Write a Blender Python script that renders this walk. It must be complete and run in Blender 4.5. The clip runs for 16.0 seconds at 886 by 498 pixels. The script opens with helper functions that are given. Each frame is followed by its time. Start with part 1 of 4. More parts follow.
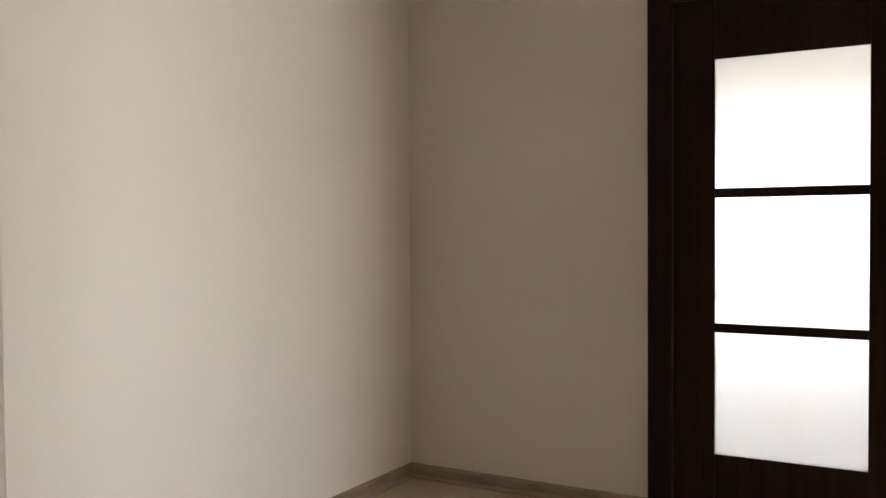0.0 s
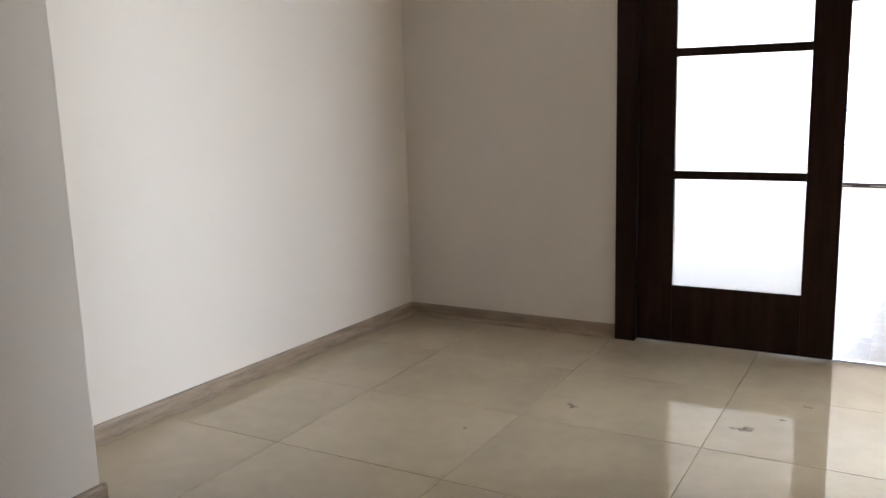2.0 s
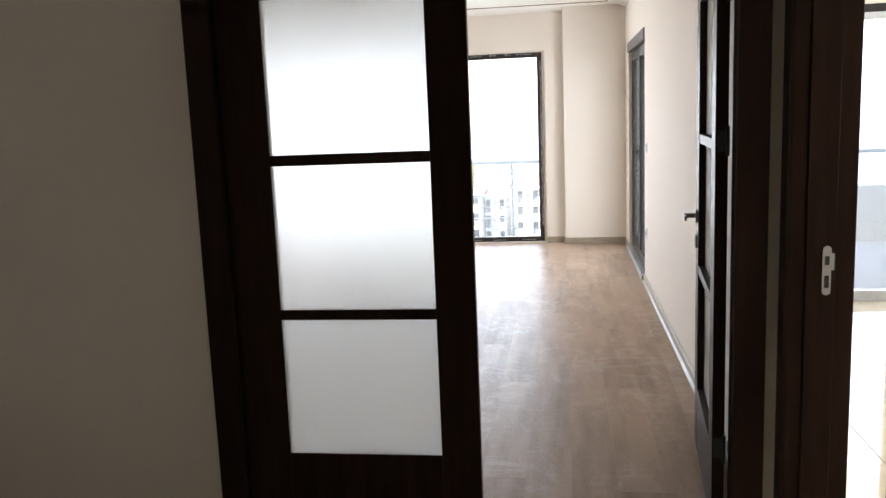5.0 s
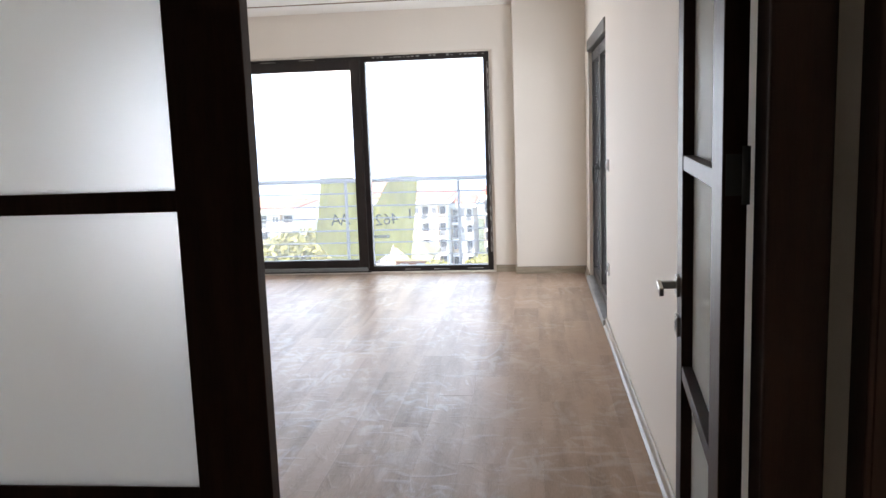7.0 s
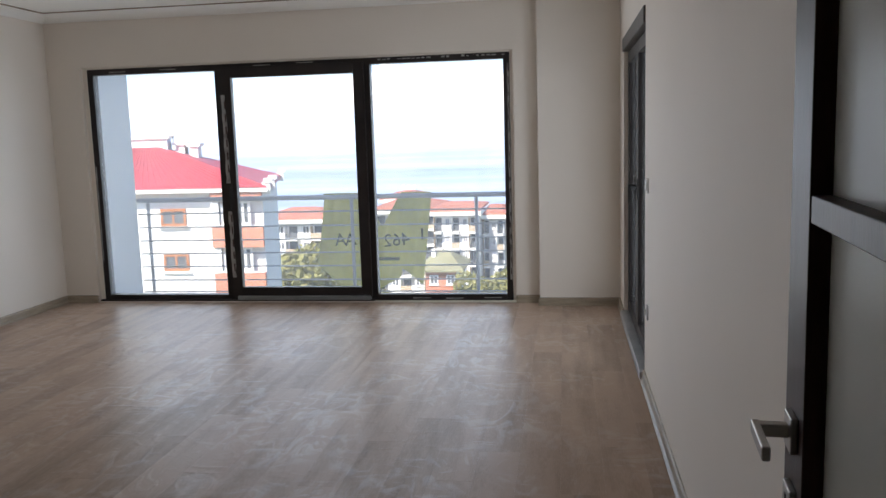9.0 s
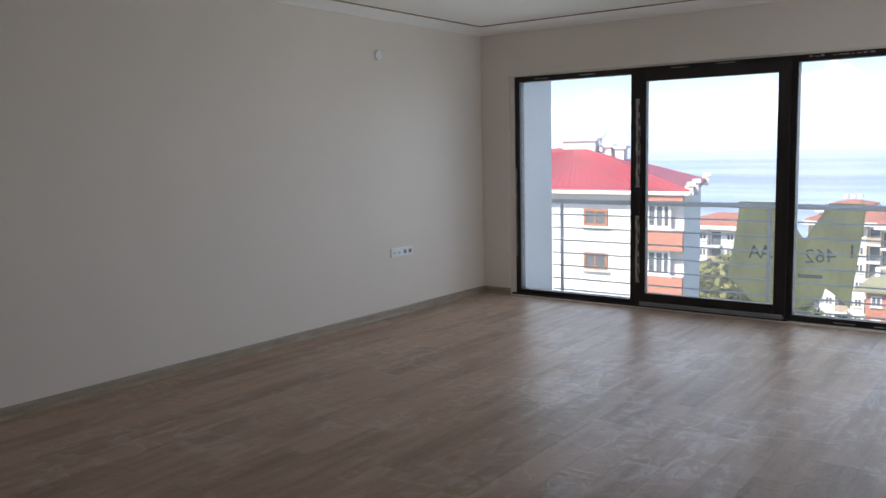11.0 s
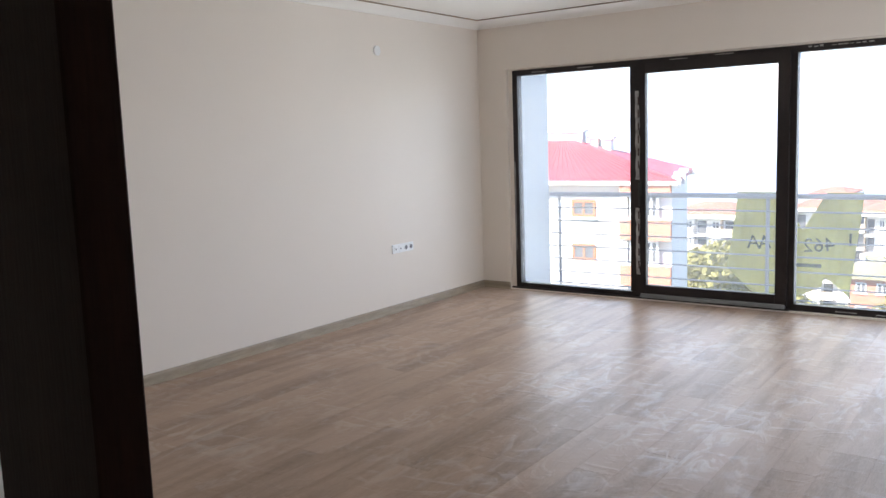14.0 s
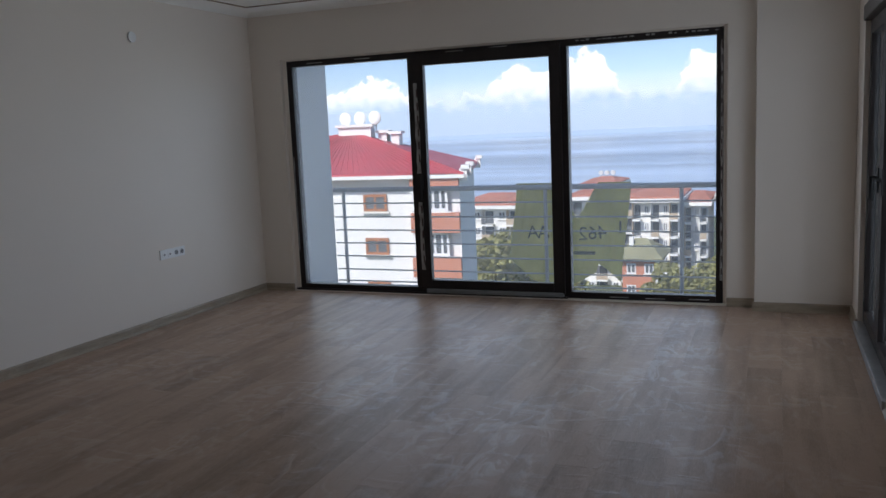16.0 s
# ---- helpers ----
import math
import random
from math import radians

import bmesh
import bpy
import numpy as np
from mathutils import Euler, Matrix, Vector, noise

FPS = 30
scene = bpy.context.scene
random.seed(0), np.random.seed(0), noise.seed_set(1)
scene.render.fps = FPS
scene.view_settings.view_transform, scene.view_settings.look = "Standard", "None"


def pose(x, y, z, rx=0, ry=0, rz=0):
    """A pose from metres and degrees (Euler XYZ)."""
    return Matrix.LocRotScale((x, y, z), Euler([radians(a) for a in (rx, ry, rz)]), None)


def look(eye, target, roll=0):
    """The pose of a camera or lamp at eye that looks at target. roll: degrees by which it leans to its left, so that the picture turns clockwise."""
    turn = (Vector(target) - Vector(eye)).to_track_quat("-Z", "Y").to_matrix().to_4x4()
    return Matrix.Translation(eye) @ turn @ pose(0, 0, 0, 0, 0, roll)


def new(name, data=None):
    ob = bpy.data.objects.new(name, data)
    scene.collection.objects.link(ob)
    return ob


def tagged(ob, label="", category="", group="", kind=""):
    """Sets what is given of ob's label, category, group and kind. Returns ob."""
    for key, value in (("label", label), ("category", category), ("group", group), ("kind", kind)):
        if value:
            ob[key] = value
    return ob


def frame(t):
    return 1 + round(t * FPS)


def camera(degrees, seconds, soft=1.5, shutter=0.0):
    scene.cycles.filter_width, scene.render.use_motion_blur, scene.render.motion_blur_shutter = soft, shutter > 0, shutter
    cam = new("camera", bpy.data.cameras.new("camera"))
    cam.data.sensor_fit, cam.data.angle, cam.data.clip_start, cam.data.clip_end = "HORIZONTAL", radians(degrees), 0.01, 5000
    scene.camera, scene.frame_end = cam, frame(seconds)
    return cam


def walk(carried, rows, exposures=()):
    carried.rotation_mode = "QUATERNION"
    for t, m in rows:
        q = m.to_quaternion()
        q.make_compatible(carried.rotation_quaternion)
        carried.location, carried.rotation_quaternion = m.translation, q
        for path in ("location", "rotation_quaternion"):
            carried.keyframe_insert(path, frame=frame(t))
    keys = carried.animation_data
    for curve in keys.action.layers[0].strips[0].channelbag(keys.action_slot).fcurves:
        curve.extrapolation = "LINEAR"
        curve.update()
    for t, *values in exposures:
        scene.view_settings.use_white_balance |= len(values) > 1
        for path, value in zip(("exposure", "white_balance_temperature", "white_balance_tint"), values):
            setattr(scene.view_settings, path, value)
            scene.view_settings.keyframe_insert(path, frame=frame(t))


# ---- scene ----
cam = camera(55.9, 16.0)
PATH = [
    (0, (0.186, -3.579, 1.252), (-0.771, -1.824, 1.199), -0.4),
    (0.5, (0.24, -3.747, 1.257), (-0.732, -2.004, 1.139), -1.1),
    (1, (0.344, -3.836, 1.233), (-0.64, -2.11, 1.002), -1.4),
    (1.5, (0.452, -3.903, 1.221), (-0.525, -2.19, 0.886), -1.7),
    (2, (0.502, -3.936, 1.221), (-0.472, -2.227, 0.86), -1.7),
    (2.5, (0.525, -3.929, 1.276), (-0.452, -2.224, 0.906), -2.0),
    (3, (0.55, -3.858, 1.361), (-0.417, -2.148, 0.984), -2.3),
    (3.5, (0.576, -3.719, 1.369), (-0.295, -1.954, 1.013), -2.2),
    (4, (0.542, -3.499, 1.438), (-0.084, -1.635, 1.073), -2.4),
    (4.5, (0.54, -3.18, 1.474), (0.141, -1.251, 1.13), -2.4),
    (5, (0.546, -2.849, 1.518), (0.257, -0.894, 1.204), -2.3),
    (7.5, (0.764, -1.088, 1.494), (0.549, 0.879, 1.202), -2.0),
    (8, (0.781, -0.786, 1.485), (0.564, 1.181, 1.2), -1.9),
    (8.5, (0.768, -0.538, 1.496), (0.542, 1.43, 1.217), -1.9),
    (9, (0.784, -0.39, 1.497), (0.493, 1.57, 1.228), -1.7),
    (9.5, (0.826, -0.293, 1.506), (0.285, 1.615, 1.248), -1.6),
    (10, (0.914, -0.233, 1.506), (0.066, 1.562, 1.259), -1.4),
    (12.5, (0.811, -0.244, 1.523), (-0.491, 1.254, 1.276), -1.5),
    (13, (0.811, -0.247, 1.543), (-0.494, 1.248, 1.291), -1.6),
    (13.5, (0.793, -0.274, 1.536), (-0.478, 1.25, 1.283), -1.8),
    (14, (0.758, -0.3, 1.53), (-0.408, 1.304, 1.274), -2.0),
    (14.5, (0.757, -0.323, 1.513), (-0.287, 1.364, 1.254), -2.2),
    (15, (0.747, -0.226, 1.508), (-0.201, 1.514, 1.238), -2.5),
    (15.5, (0.74, -0.09, 1.516), (-0.107, 1.7, 1.237), -2.6),
    (16, (0.707, 0.02, 1.514), (-0.033, 1.856, 1.228), -2.5),
]
EXPOSURES = [(0.0, 3.25, 7500, 19), (0.5, 3.45, 7150, 18), (1.5, 3.6, 6800, 17), (2.5, 3.45, 6700, 16), (3.5, 3.05, 6750, 15), (4.0, 2.75, 6900, 15), (4.5, 2.75, 7150, 16),
             (5.0, 2.35, 7050, 16), (7.5, 1.9, 6750, 17), (8.5, 1.25, 6750, 17), (9.0, 0.85, 6650, 16), (9.5, 0.6, 6600, 15), (10.0, 0.05, 6400, 15), (12.5, 1.6, 6750, 18),
             (14.0, 1.55, 6750, 18), (14.5, 1.35, 6650, 16), (15.0, 0.85, 6450, 15), (15.5, 0.2, 6300, 15), (16.0, -0.1, 6200, 16)]

walk(cam, [(t, look(e, a, r)) for t, e, a, r in PATH], EXPOSURES)

# ---- world and sun ----
world = bpy.data.worlds.new("sky")
scene.world = world
world.use_nodes = True
wn = world.node_tree.nodes
sky = wn.new("ShaderNodeTexSky")
sky.sky_type, sky.sun_disc = "NISHITA", False
sky.sun_elevation, sky.sun_rotation = radians(42), radians(200)
sky.air_density, sky.dust_density, sky.ozone_density = 0.8, 0.3, 2.0
wn["Background"].inputs["Strength"].default_value = 0.15
tint = wn.new("ShaderNodeMixRGB")
tint.blend_type = "MULTIPLY"
tint.inputs["Fac"].default_value, tint.inputs["Color2"].default_value = 1.0, (0.94, 0.95, 1.05, 1)
world.node_tree.links.new(sky.outputs["Color"], tint.inputs["Color1"])
world.node_tree.links.new(tint.outputs["Color"], wn["Background"].inputs["Color"])
sun = new("sun", bpy.data.lights.new("sun", "SUN"))
sun.data.energy, sun.data.angle, sun.data.color = 5.0, radians(0.5), (1.0, 0.95, 0.87)
sun.matrix_world = look((-9, -30, 30), (0, 0, 0))


def window_light(name, eye, target, width, height, watts, color):
    """Sky light entering through an opening."""
    ob = new(name, bpy.data.lights.new(name, "AREA"))
    ob.data.shape, ob.data.size, ob.data.size_y = "RECTANGLE", width, height
    ob.data.energy, ob.data.color = watts, color
    ob.matrix_world = look(eye, target)


SKYLIGHT = (0.79, 0.91, 1.0)
window_light("window_light", (-1.65, 7.13, 1.1), (-1.65, 0, 1.1), 3.85, 2.05, 36, SKYLIGHT)
window_light("window_light", (2.95, 3.92, 1.1), (2.95, 0, 1.1), 2.3, 2.0, 13, SKYLIGHT)
# added lamp at the unseen kitchen side opening, brightens the hall's left wall
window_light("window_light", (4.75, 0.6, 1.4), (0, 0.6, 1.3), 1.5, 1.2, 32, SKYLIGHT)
window_light("window_light", (1.40, 5.5, 1.1), (0, 5.5, 1.1), 1.65, 1.95, 14, SKYLIGHT)


# ---- materials ----
def mat(name, color, rough=0.6, metal=0.0, vary=0.12, scale=3.0, fine=60.0, bump=0.05, stretch=(1, 1, 1), island=0.0, rough_vary=0.0, spec=0.5, sheen_color=(1, 1, 1)):
    m = bpy.data.materials.new(name)
    m.use_nodes = True
    n, l = m.node_tree.nodes, m.node_tree.links
    b = n["Principled BSDF"]
    b.inputs["Metallic"].default_value = metal
    b.inputs["Specular IOR Level"].default_value = spec
    b.inputs["Specular Tint"].default_value = (*sheen_color, 1)
    tc, mp = n.new("ShaderNodeTexCoord"), n.new("ShaderNodeMapping")
    mp.inputs["Scale"].default_value = stretch
    l.new(tc.outputs["Object"], mp.inputs["Vector"])
    big, small = n.new("ShaderNodeTexNoise"), n.new("ShaderNodeTexNoise")
    big.inputs["Scale"].default_value, small.inputs["Scale"].default_value = scale, fine
    big.inputs["Detail"].default_value = 4
    small.inputs["Detail"].default_value = 5
    l.new(mp.outputs[0], big.inputs["Vector"])
    l.new(mp.outputs[0], small.inputs["Vector"])
    add = n.new("ShaderNodeMath")
    add.operation = "MULTIPLY_ADD"
    l.new(small.outputs["Fac"], add.inputs[0])
    add.inputs[1].default_value = 0.5
    l.new(big.outputs["Fac"], add.inputs[2])
    last = add
    if island:
        info, sh = n.new("ShaderNodeObjectInfo"), n.new("ShaderNodeMath")
        sh.operation = "MULTIPLY_ADD"
        l.new(info.outputs["Random"], sh.inputs[0])
        sh.inputs[1].default_value = island
        l.new(add.outputs[0], sh.inputs[2])
        last = sh
        comb = n.new("ShaderNodeCombineXYZ")
        mul = n.new("ShaderNodeMath")
        mul.operation = "MULTIPLY"
        mul.inputs[1].default_value = 37.0
        l.new(info.outputs["Random"], mul.inputs[0])
        for k in range(3):
            l.new(mul.outputs[0], comb.inputs[k])
        l.new(comb.outputs[0], mp.inputs["Location"])
    ramp = n.new("ShaderNodeValToRGB")
    ramp.color_ramp.elements[0].position, ramp.color_ramp.elements[1].position = 0.45, 1.05 + island * 0.6
    ramp.color_ramp.elements[0].color = (*[max(0, c * (1 - vary)) for c in color], 1)
    ramp.color_ramp.elements[1].color = (*[min(1, c * (1 + vary)) for c in color], 1)
    l.new(last.outputs[0], ramp.inputs["Fac"])
    l.new(ramp.outputs["Color"], b.inputs["Base Color"])
    if rough_vary:
        mr = n.new("ShaderNodeMapRange")
        mr.inputs["From Min"].default_value, mr.inputs["From Max"].default_value = 0.5, 1.0
        mr.inputs["To Min"].default_value, mr.inputs["To Max"].default_value = max(0.02, rough - rough_vary), rough + rough_vary
        l.new(add.outputs[0], mr.inputs["Value"])
        l.new(mr.outputs[0], b.inputs["Roughness"])
    else:
        b.inputs["Roughness"].default_value = rough
    if bump:
        bp = n.new("ShaderNodeBump")
        bp.inputs["Strength"].default_value, bp.inputs["Distance"].default_value = bump, 0.01
        l.new(add.outputs[0], bp.inputs["Height"])
        l.new(bp.outputs[0], b.inputs["Normal"])
    return m


def clear_glass(name):
    m = bpy.data.materials.new(name)
    m.use_nodes = True
    n, l = m.node_tree.nodes, m.node_tree.links
    n.remove(n["Principled BSDF"])
    tr, gl, fr, mx = (n.new("ShaderNode" + k) for k in ("BsdfTransparent", "BsdfGlossy", "Fresnel", "MixShader"))
    tr.inputs["Color"].default_value = (0.93, 0.95, 0.95, 1)
    gl.inputs["Roughness"].default_value = 0.0
    fr.inputs["IOR"].default_value = 1.35
    # pale film: dust on the pane, plus outdoor haze and glare put into it
    dust, veil = n.new("ShaderNodeBsdfTranslucent"), n.new("ShaderNodeMixShader")
    veil_noise, amount = n.new("ShaderNodeTexNoise"), n.new("ShaderNodeMapRange")
    veil_noise.inputs["Scale"].default_value, veil_noise.inputs["Detail"].default_value = 1.3, 6
    amount.inputs["To Min"].default_value, amount.inputs["To Max"].default_value = 0.022, 0.062
    l.new(veil_noise.outputs["Fac"], amount.inputs["Value"])
    l.new(amount.outputs[0], veil.inputs[0])
    l.new(tr.outputs[0], veil.inputs[1])
    l.new(dust.outputs[0], veil.inputs[2])
    l.new(fr.outputs[0], mx.inputs[0])
    l.new(veil.outputs[0], mx.inputs[1])
    l.new(gl.outputs[0], mx.inputs[2])
    l.new(mx.outputs[0], n["Material Output"].inputs["Surface"])
    return m


def frosted_glass(name):
    m = bpy.data.materials.new(name)
    m.use_nodes = True
    n, l = m.node_tree.nodes, m.node_tree.links
    b = n["Principled BSDF"]
    b.inputs["Base Color"].default_value = (0.86, 0.89, 0.86, 1)
    b.inputs["Roughness"].default_value = 0.28
    tr, mx = n.new("ShaderNodeBsdfTranslucent"), n.new("ShaderNodeMixShader")
    tr.inputs["Color"].default_value = (0.95, 0.97, 0.95, 1)
    mx.inputs[0].default_value = 0.52
    l.new(b.outputs[0], mx.inputs[1])
    l.new(tr.outputs[0], mx.inputs[2])
    thru, last = n.new("ShaderNodeBsdfRefraction"), n.new("ShaderNodeMixShader")
    thru.inputs["Roughness"].default_value, thru.inputs["IOR"].default_value = 0.62, 1.2
    last.inputs[0].default_value = 0.46
    l.new(mx.outputs[0], last.inputs[1])
    l.new(thru.outputs[0], last.inputs[2])
    l.new(last.outputs[0], n["Material Output"].inputs["Surface"])
    return m


M_WALL = mat("wall_paint", (0.80, 0.727, 0.65), 0.75, vary=0.025, scale=0.8, fine=180, bump=0.05)
M_CEIL = mat("ceiling_paint", (0.90, 0.87, 0.82), 0.8, vary=0.02, scale=0.7, fine=150, bump=0.03)
M_CORNICE = mat("cornice_paint", (0.93, 0.91, 0.87), 0.7, vary=0.02, scale=0.7, fine=150, bump=0.03)
M_SHUTTER = mat("brown_grey_aluminium", (0.07, 0.058, 0.052), 0.5, vary=0.2, scale=6, fine=60, bump=0.03)
M_TRACK = mat("dusty_grey_aluminium", (0.20, 0.21, 0.215), 0.6, spec=0.3, vary=0.2, scale=9, fine=70, bump=0.05)
M_WENGE = mat("wenge_veneer", (0.019, 0.009, 0.0068), 0.42, spec=0.16, sheen_color=(1.0, 0.72, 0.60), vary=0.45, scale=5, fine=45, bump=0.06, stretch=(6, 6, 0.5))
M_FROST = frosted_glass("frosted_pane")
M_GLASS = clear_glass("clear_pane")
M_TILE = mat("polished_porcelain", (0.53, 0.445, 0.325), 0.03, spec=0.75, vary=0.10, scale=2.2, fine=14, bump=0.0, island=0.10, rough_vary=0.02)
M_GROUT = mat("tile_grout", (0.36, 0.30, 0.22), 0.9, bump=0.1)
# hall skirting; its brown also paints the shade of the cornice gap
M_SKIRT_AND_GAP = mat("oak_skirting_and_gap_shade", (0.30, 0.225, 0.16), 0.45, vary=0.35, scale=6, fine=40, bump=0.05, stretch=(1, 1, 9))
M_SKIRT2 = mat("grey_oak_skirting", (0.33, 0.27, 0.20), 0.42, vary=0.22, scale=5, fine=40, bump=0.05, stretch=(1, 1, 9))
M_UPVC = mat("dark_brown_upvc", (0.020, 0.015, 0.014), 0.5, spec=0.3, vary=0.35, scale=8, fine=70, bump=0.04)
M_FILM = mat("torn_protective_film", (0.30, 0.29, 0.28), 0.5, vary=0.5, scale=14, fine=60, bump=0.3)
M_FILMINK = mat("film_print", (0.05, 0.02, 0.02), 0.6)
M_STEEL = mat("brushed_steel", (0.36, 0.34, 0.32), 0.34, 1.0, vary=0.1, fine=120)
M_ALU = mat("grey_aluminium", (0.42, 0.43, 0.44), 0.4, 0.6, vary=0.2, scale=6)
M_PLASTIC = mat("white_plastic", (0.82, 0.82, 0.82), 0.3, vary=0.03, bump=0)
# black parts, and the shade inside holes drawn as solid dark pieces
M_DARK = mat("black_and_hole_shade", (0.02, 0.02, 0.02), 0.6, bump=0)
M_RENDER = mat("white_render", (0.85, 0.81, 0.74), 0.85, vary=0.06, scale=0.6, fine=30, bump=0.15)
M_RAIL = mat("grey_painted_steel", (0.50, 0.51, 0.52), 0.4, 0.1, vary=0.08)
M_BANNER = mat("yellow_banner_cloth", (0.72, 0.67, 0.29), 0.75, vary=0.22, scale=3, fine=30, bump=0.3)
M_INK = mat("banner_print", (0.08, 0.10, 0.06), 0.8)
M_ROOF = mat("red_metal_roof", (0.42, 0.045, 0.055), 0.5, vary=0.22, scale=0.5, fine=8, bump=0.1)
M_TERRA = mat("terracotta_roof", (0.42, 0.16, 0.10), 0.8, vary=0.25, scale=0.4, fine=4)
M_GREENROOF = mat("mossy_green_roof", (0.24, 0.23, 0.13), 0.85, vary=0.3, scale=0.5, fine=4)
M_BRICKRED = mat("orange_brown_render", (0.50, 0.20, 0.12), 0.85, vary=0.12, scale=0.4, fine=12)
M_FACADE = mat("cream_facade_render", (0.82, 0.80, 0.76), 0.85, vary=0.07, scale=0.3, fine=8)
M_FACADE2 = mat("grey_facade_render", (0.62, 0.62, 0.61), 0.85, vary=0.1, scale=0.3, fine=8)
M_BEIGE = mat("beige_balcony_render", (0.46, 0.36, 0.25), 0.85, vary=0.1, scale=0.4, fine=8)
M_WINDARK = mat("dark_window_glass", (0.11, 0.12, 0.13), 0.1, vary=0.3, scale=1.0, bump=0)
M_WINWOOD = mat("orange_wood_window", (0.36, 0.14, 0.05), 0.5, vary=0.2, scale=4)
M_WINWHITE = mat("white_window_frame", (0.75, 0.75, 0.75), 0.4, vary=0.05, bump=0)
M_LEAF = mat("tree_leaves", (0.27, 0.26, 0.085), 0.6, vary=0.5, scale=0.6, fine=5, bump=0)
M_BARK = mat("tree_bark", (0.12, 0.085, 0.055), 0.9, vary=0.3, scale=6)
M_GRASS = mat("hillside_grass", (0.09, 0.11, 0.045), 0.9, vary=0.5, scale=0.05, fine=1.5)
# water colour is paled to carry the haze over the sea
M_SEA = mat("sea_water", (0.41, 0.50, 0.60), 0.4, vary=0.5, scale=0.005, fine=0.03, bump=0.0, stretch=(0.25, 1, 1), rough_vary=0.1)


def laminate():
    """Washed oak planks under a film of building dust that has been wiped about in short strokes."""
    m = mat("washed_oak_laminate", (0.335, 0.24, 0.18), 0.36, vary=0.28, scale=1.6, fine=26, bump=0.0, stretch=(7, 0.9, 1), island=0.28, spec=0.20)
    n, l = m.node_tree.nodes, m.node_tree.links
    b = n["Principled BSDF"]
    geo = n.new("ShaderNodeNewGeometry")

    def cloud(scale, detail, distortion, stretch=(1, 1, 1), turn=0.0):
        mp, tex = n.new("ShaderNodeMapping"), n.new("ShaderNodeTexNoise")
        mp.inputs["Scale"].default_value, mp.inputs["Rotation"].default_value = stretch, (0, 0, turn)
        tex.inputs["Scale"].default_value, tex.inputs["Detail"].default_value, tex.inputs["Distortion"].default_value = scale, detail, distortion
        l.new(geo.outputs["Position"], mp.inputs["Vector"])
        l.new(mp.outputs[0], tex.inputs["Vector"])
        return tex.outputs["Fac"]

    def spread(value, lo, hi, a, b):
        mr = n.new("ShaderNodeMapRange")
        for key, v in zip(("From Min", "From Max", "To Min", "To Max"), (lo, hi, a, b)):
            mr.inputs[key].default_value = v
        l.new(value, mr.inputs["Value"])
        return mr.outputs[0]

    def join(op, p, q):
        k = n.new("ShaderNodeMath")
        k.operation = op
        l.new(p, k.inputs[0])
        l.new(q, k.inputs[1])
        return k.outputs[0]
    patches = spread(cloud(1.5, 5, 0.8), 0.44, 0.62, 0.0, 1.0)
    strokes = join("MAXIMUM", spread(cloud(6.5, 6, 2.2, (1.0, 0.5, 1), 0.5), 0.52, 0.66, 0.0, 1.0), spread(cloud(5.5, 6, 2.2, (0.45, 1.0, 1), -0.4), 0.54, 0.68, 0.0, 1.0))
    smear = join("MULTIPLY", patches, strokes)
    l.new(spread(join("ADD", smear, cloud(22, 4, 0.6)), 0.35, 1.4, 0.35, 0.46), b.inputs["Roughness"])
    l.new(spread(smear, 0.0, 1.0, 0.08, 0.9), b.inputs["Specular IOR Level"])
    mx = n.new("ShaderNodeMixRGB")
    old = b.inputs["Base Color"].links[0].from_socket
    l.new(spread(smear, 0.0, 1.0, 0.0, 0.05), mx.inputs["Fac"])
    l.new(old, mx.inputs["Color1"])
    mx.inputs["Color2"].default_value = (0.52, 0.50, 0.49, 1)
    l.new(mx.outputs[0], b.inputs["Base Color"])
    bp = n.new("ShaderNodeBump")
    bp.inputs["Strength"].default_value, bp.inputs["Distance"].default_value = 0.34, 0.003
    l.new(join("ADD", strokes, cloud(11, 4, 1.0)), bp.inputs["Height"])
    l.new(bp.outputs[0], b.inputs["Normal"])
    return m


M_LAM = laminate()


def let_light_through(m, share):
    """Thin cloth: part of the light comes through from behind."""
    n, l = m.node_tree.nodes, m.node_tree.links
    b = n["Principled BSDF"]
    tr, mx = n.new("ShaderNodeBsdfTranslucent"), n.new("ShaderNodeMixShader")
    l.new(b.inputs["Base Color"].links[0].from_socket, tr.inputs["Color"])
    mx.inputs[0].default_value = share
    l.new(b.outputs[0], mx.inputs[1])
    l.new(tr.outputs[0], mx.inputs[2])
    l.new(mx.outputs[0], n["Material Output"].inputs["Surface"])


let_light_through(M_BANNER, 0.65)
let_light_through(M_LEAF, 0.3)


# ---- builders ----
def box(bm, x0, x1, y0, y1, z0, z1):
    vs = [bm.verts.new(p) for p in ((x0, y0, z0), (x1, y0, z0), (x1, y1, z0), (x0, y1, z0), (x0, y0, z1), (x1, y0, z1), (x1, y1, z1), (x0, y1, z1))]
    for q in ((3, 2, 1, 0), (4, 5, 6, 7), (0, 1, 5, 4), (1, 2, 6, 5), (2, 3, 7, 6), (3, 0, 4, 7)):
        bm.faces.new([vs[k] for k in q])
    return vs


def boxes(*bs, bevel=0.0, seg=2):
    bm = bmesh.new()
    for b in bs:
        box(bm, *b)
    if bevel:
        bmesh.ops.bevel(bm, geom=bm.edges[:], offset=bevel, segments=seg, affect="EDGES", profile=0.5)
    return bm


def tube(p, q, r, sides=12):
    bm = bmesh.new()
    p, q = Vector(p), Vector(q)
    m = Matrix.Translation((p + q) / 2) @ (q - p).to_track_quat("Z", "Y").to_matrix().to_4x4()
    bmesh.ops.create_cone(bm, cap_ends=True, segments=sides, radius1=r, radius2=r, depth=(q - p).length, matrix=m)
    return bm


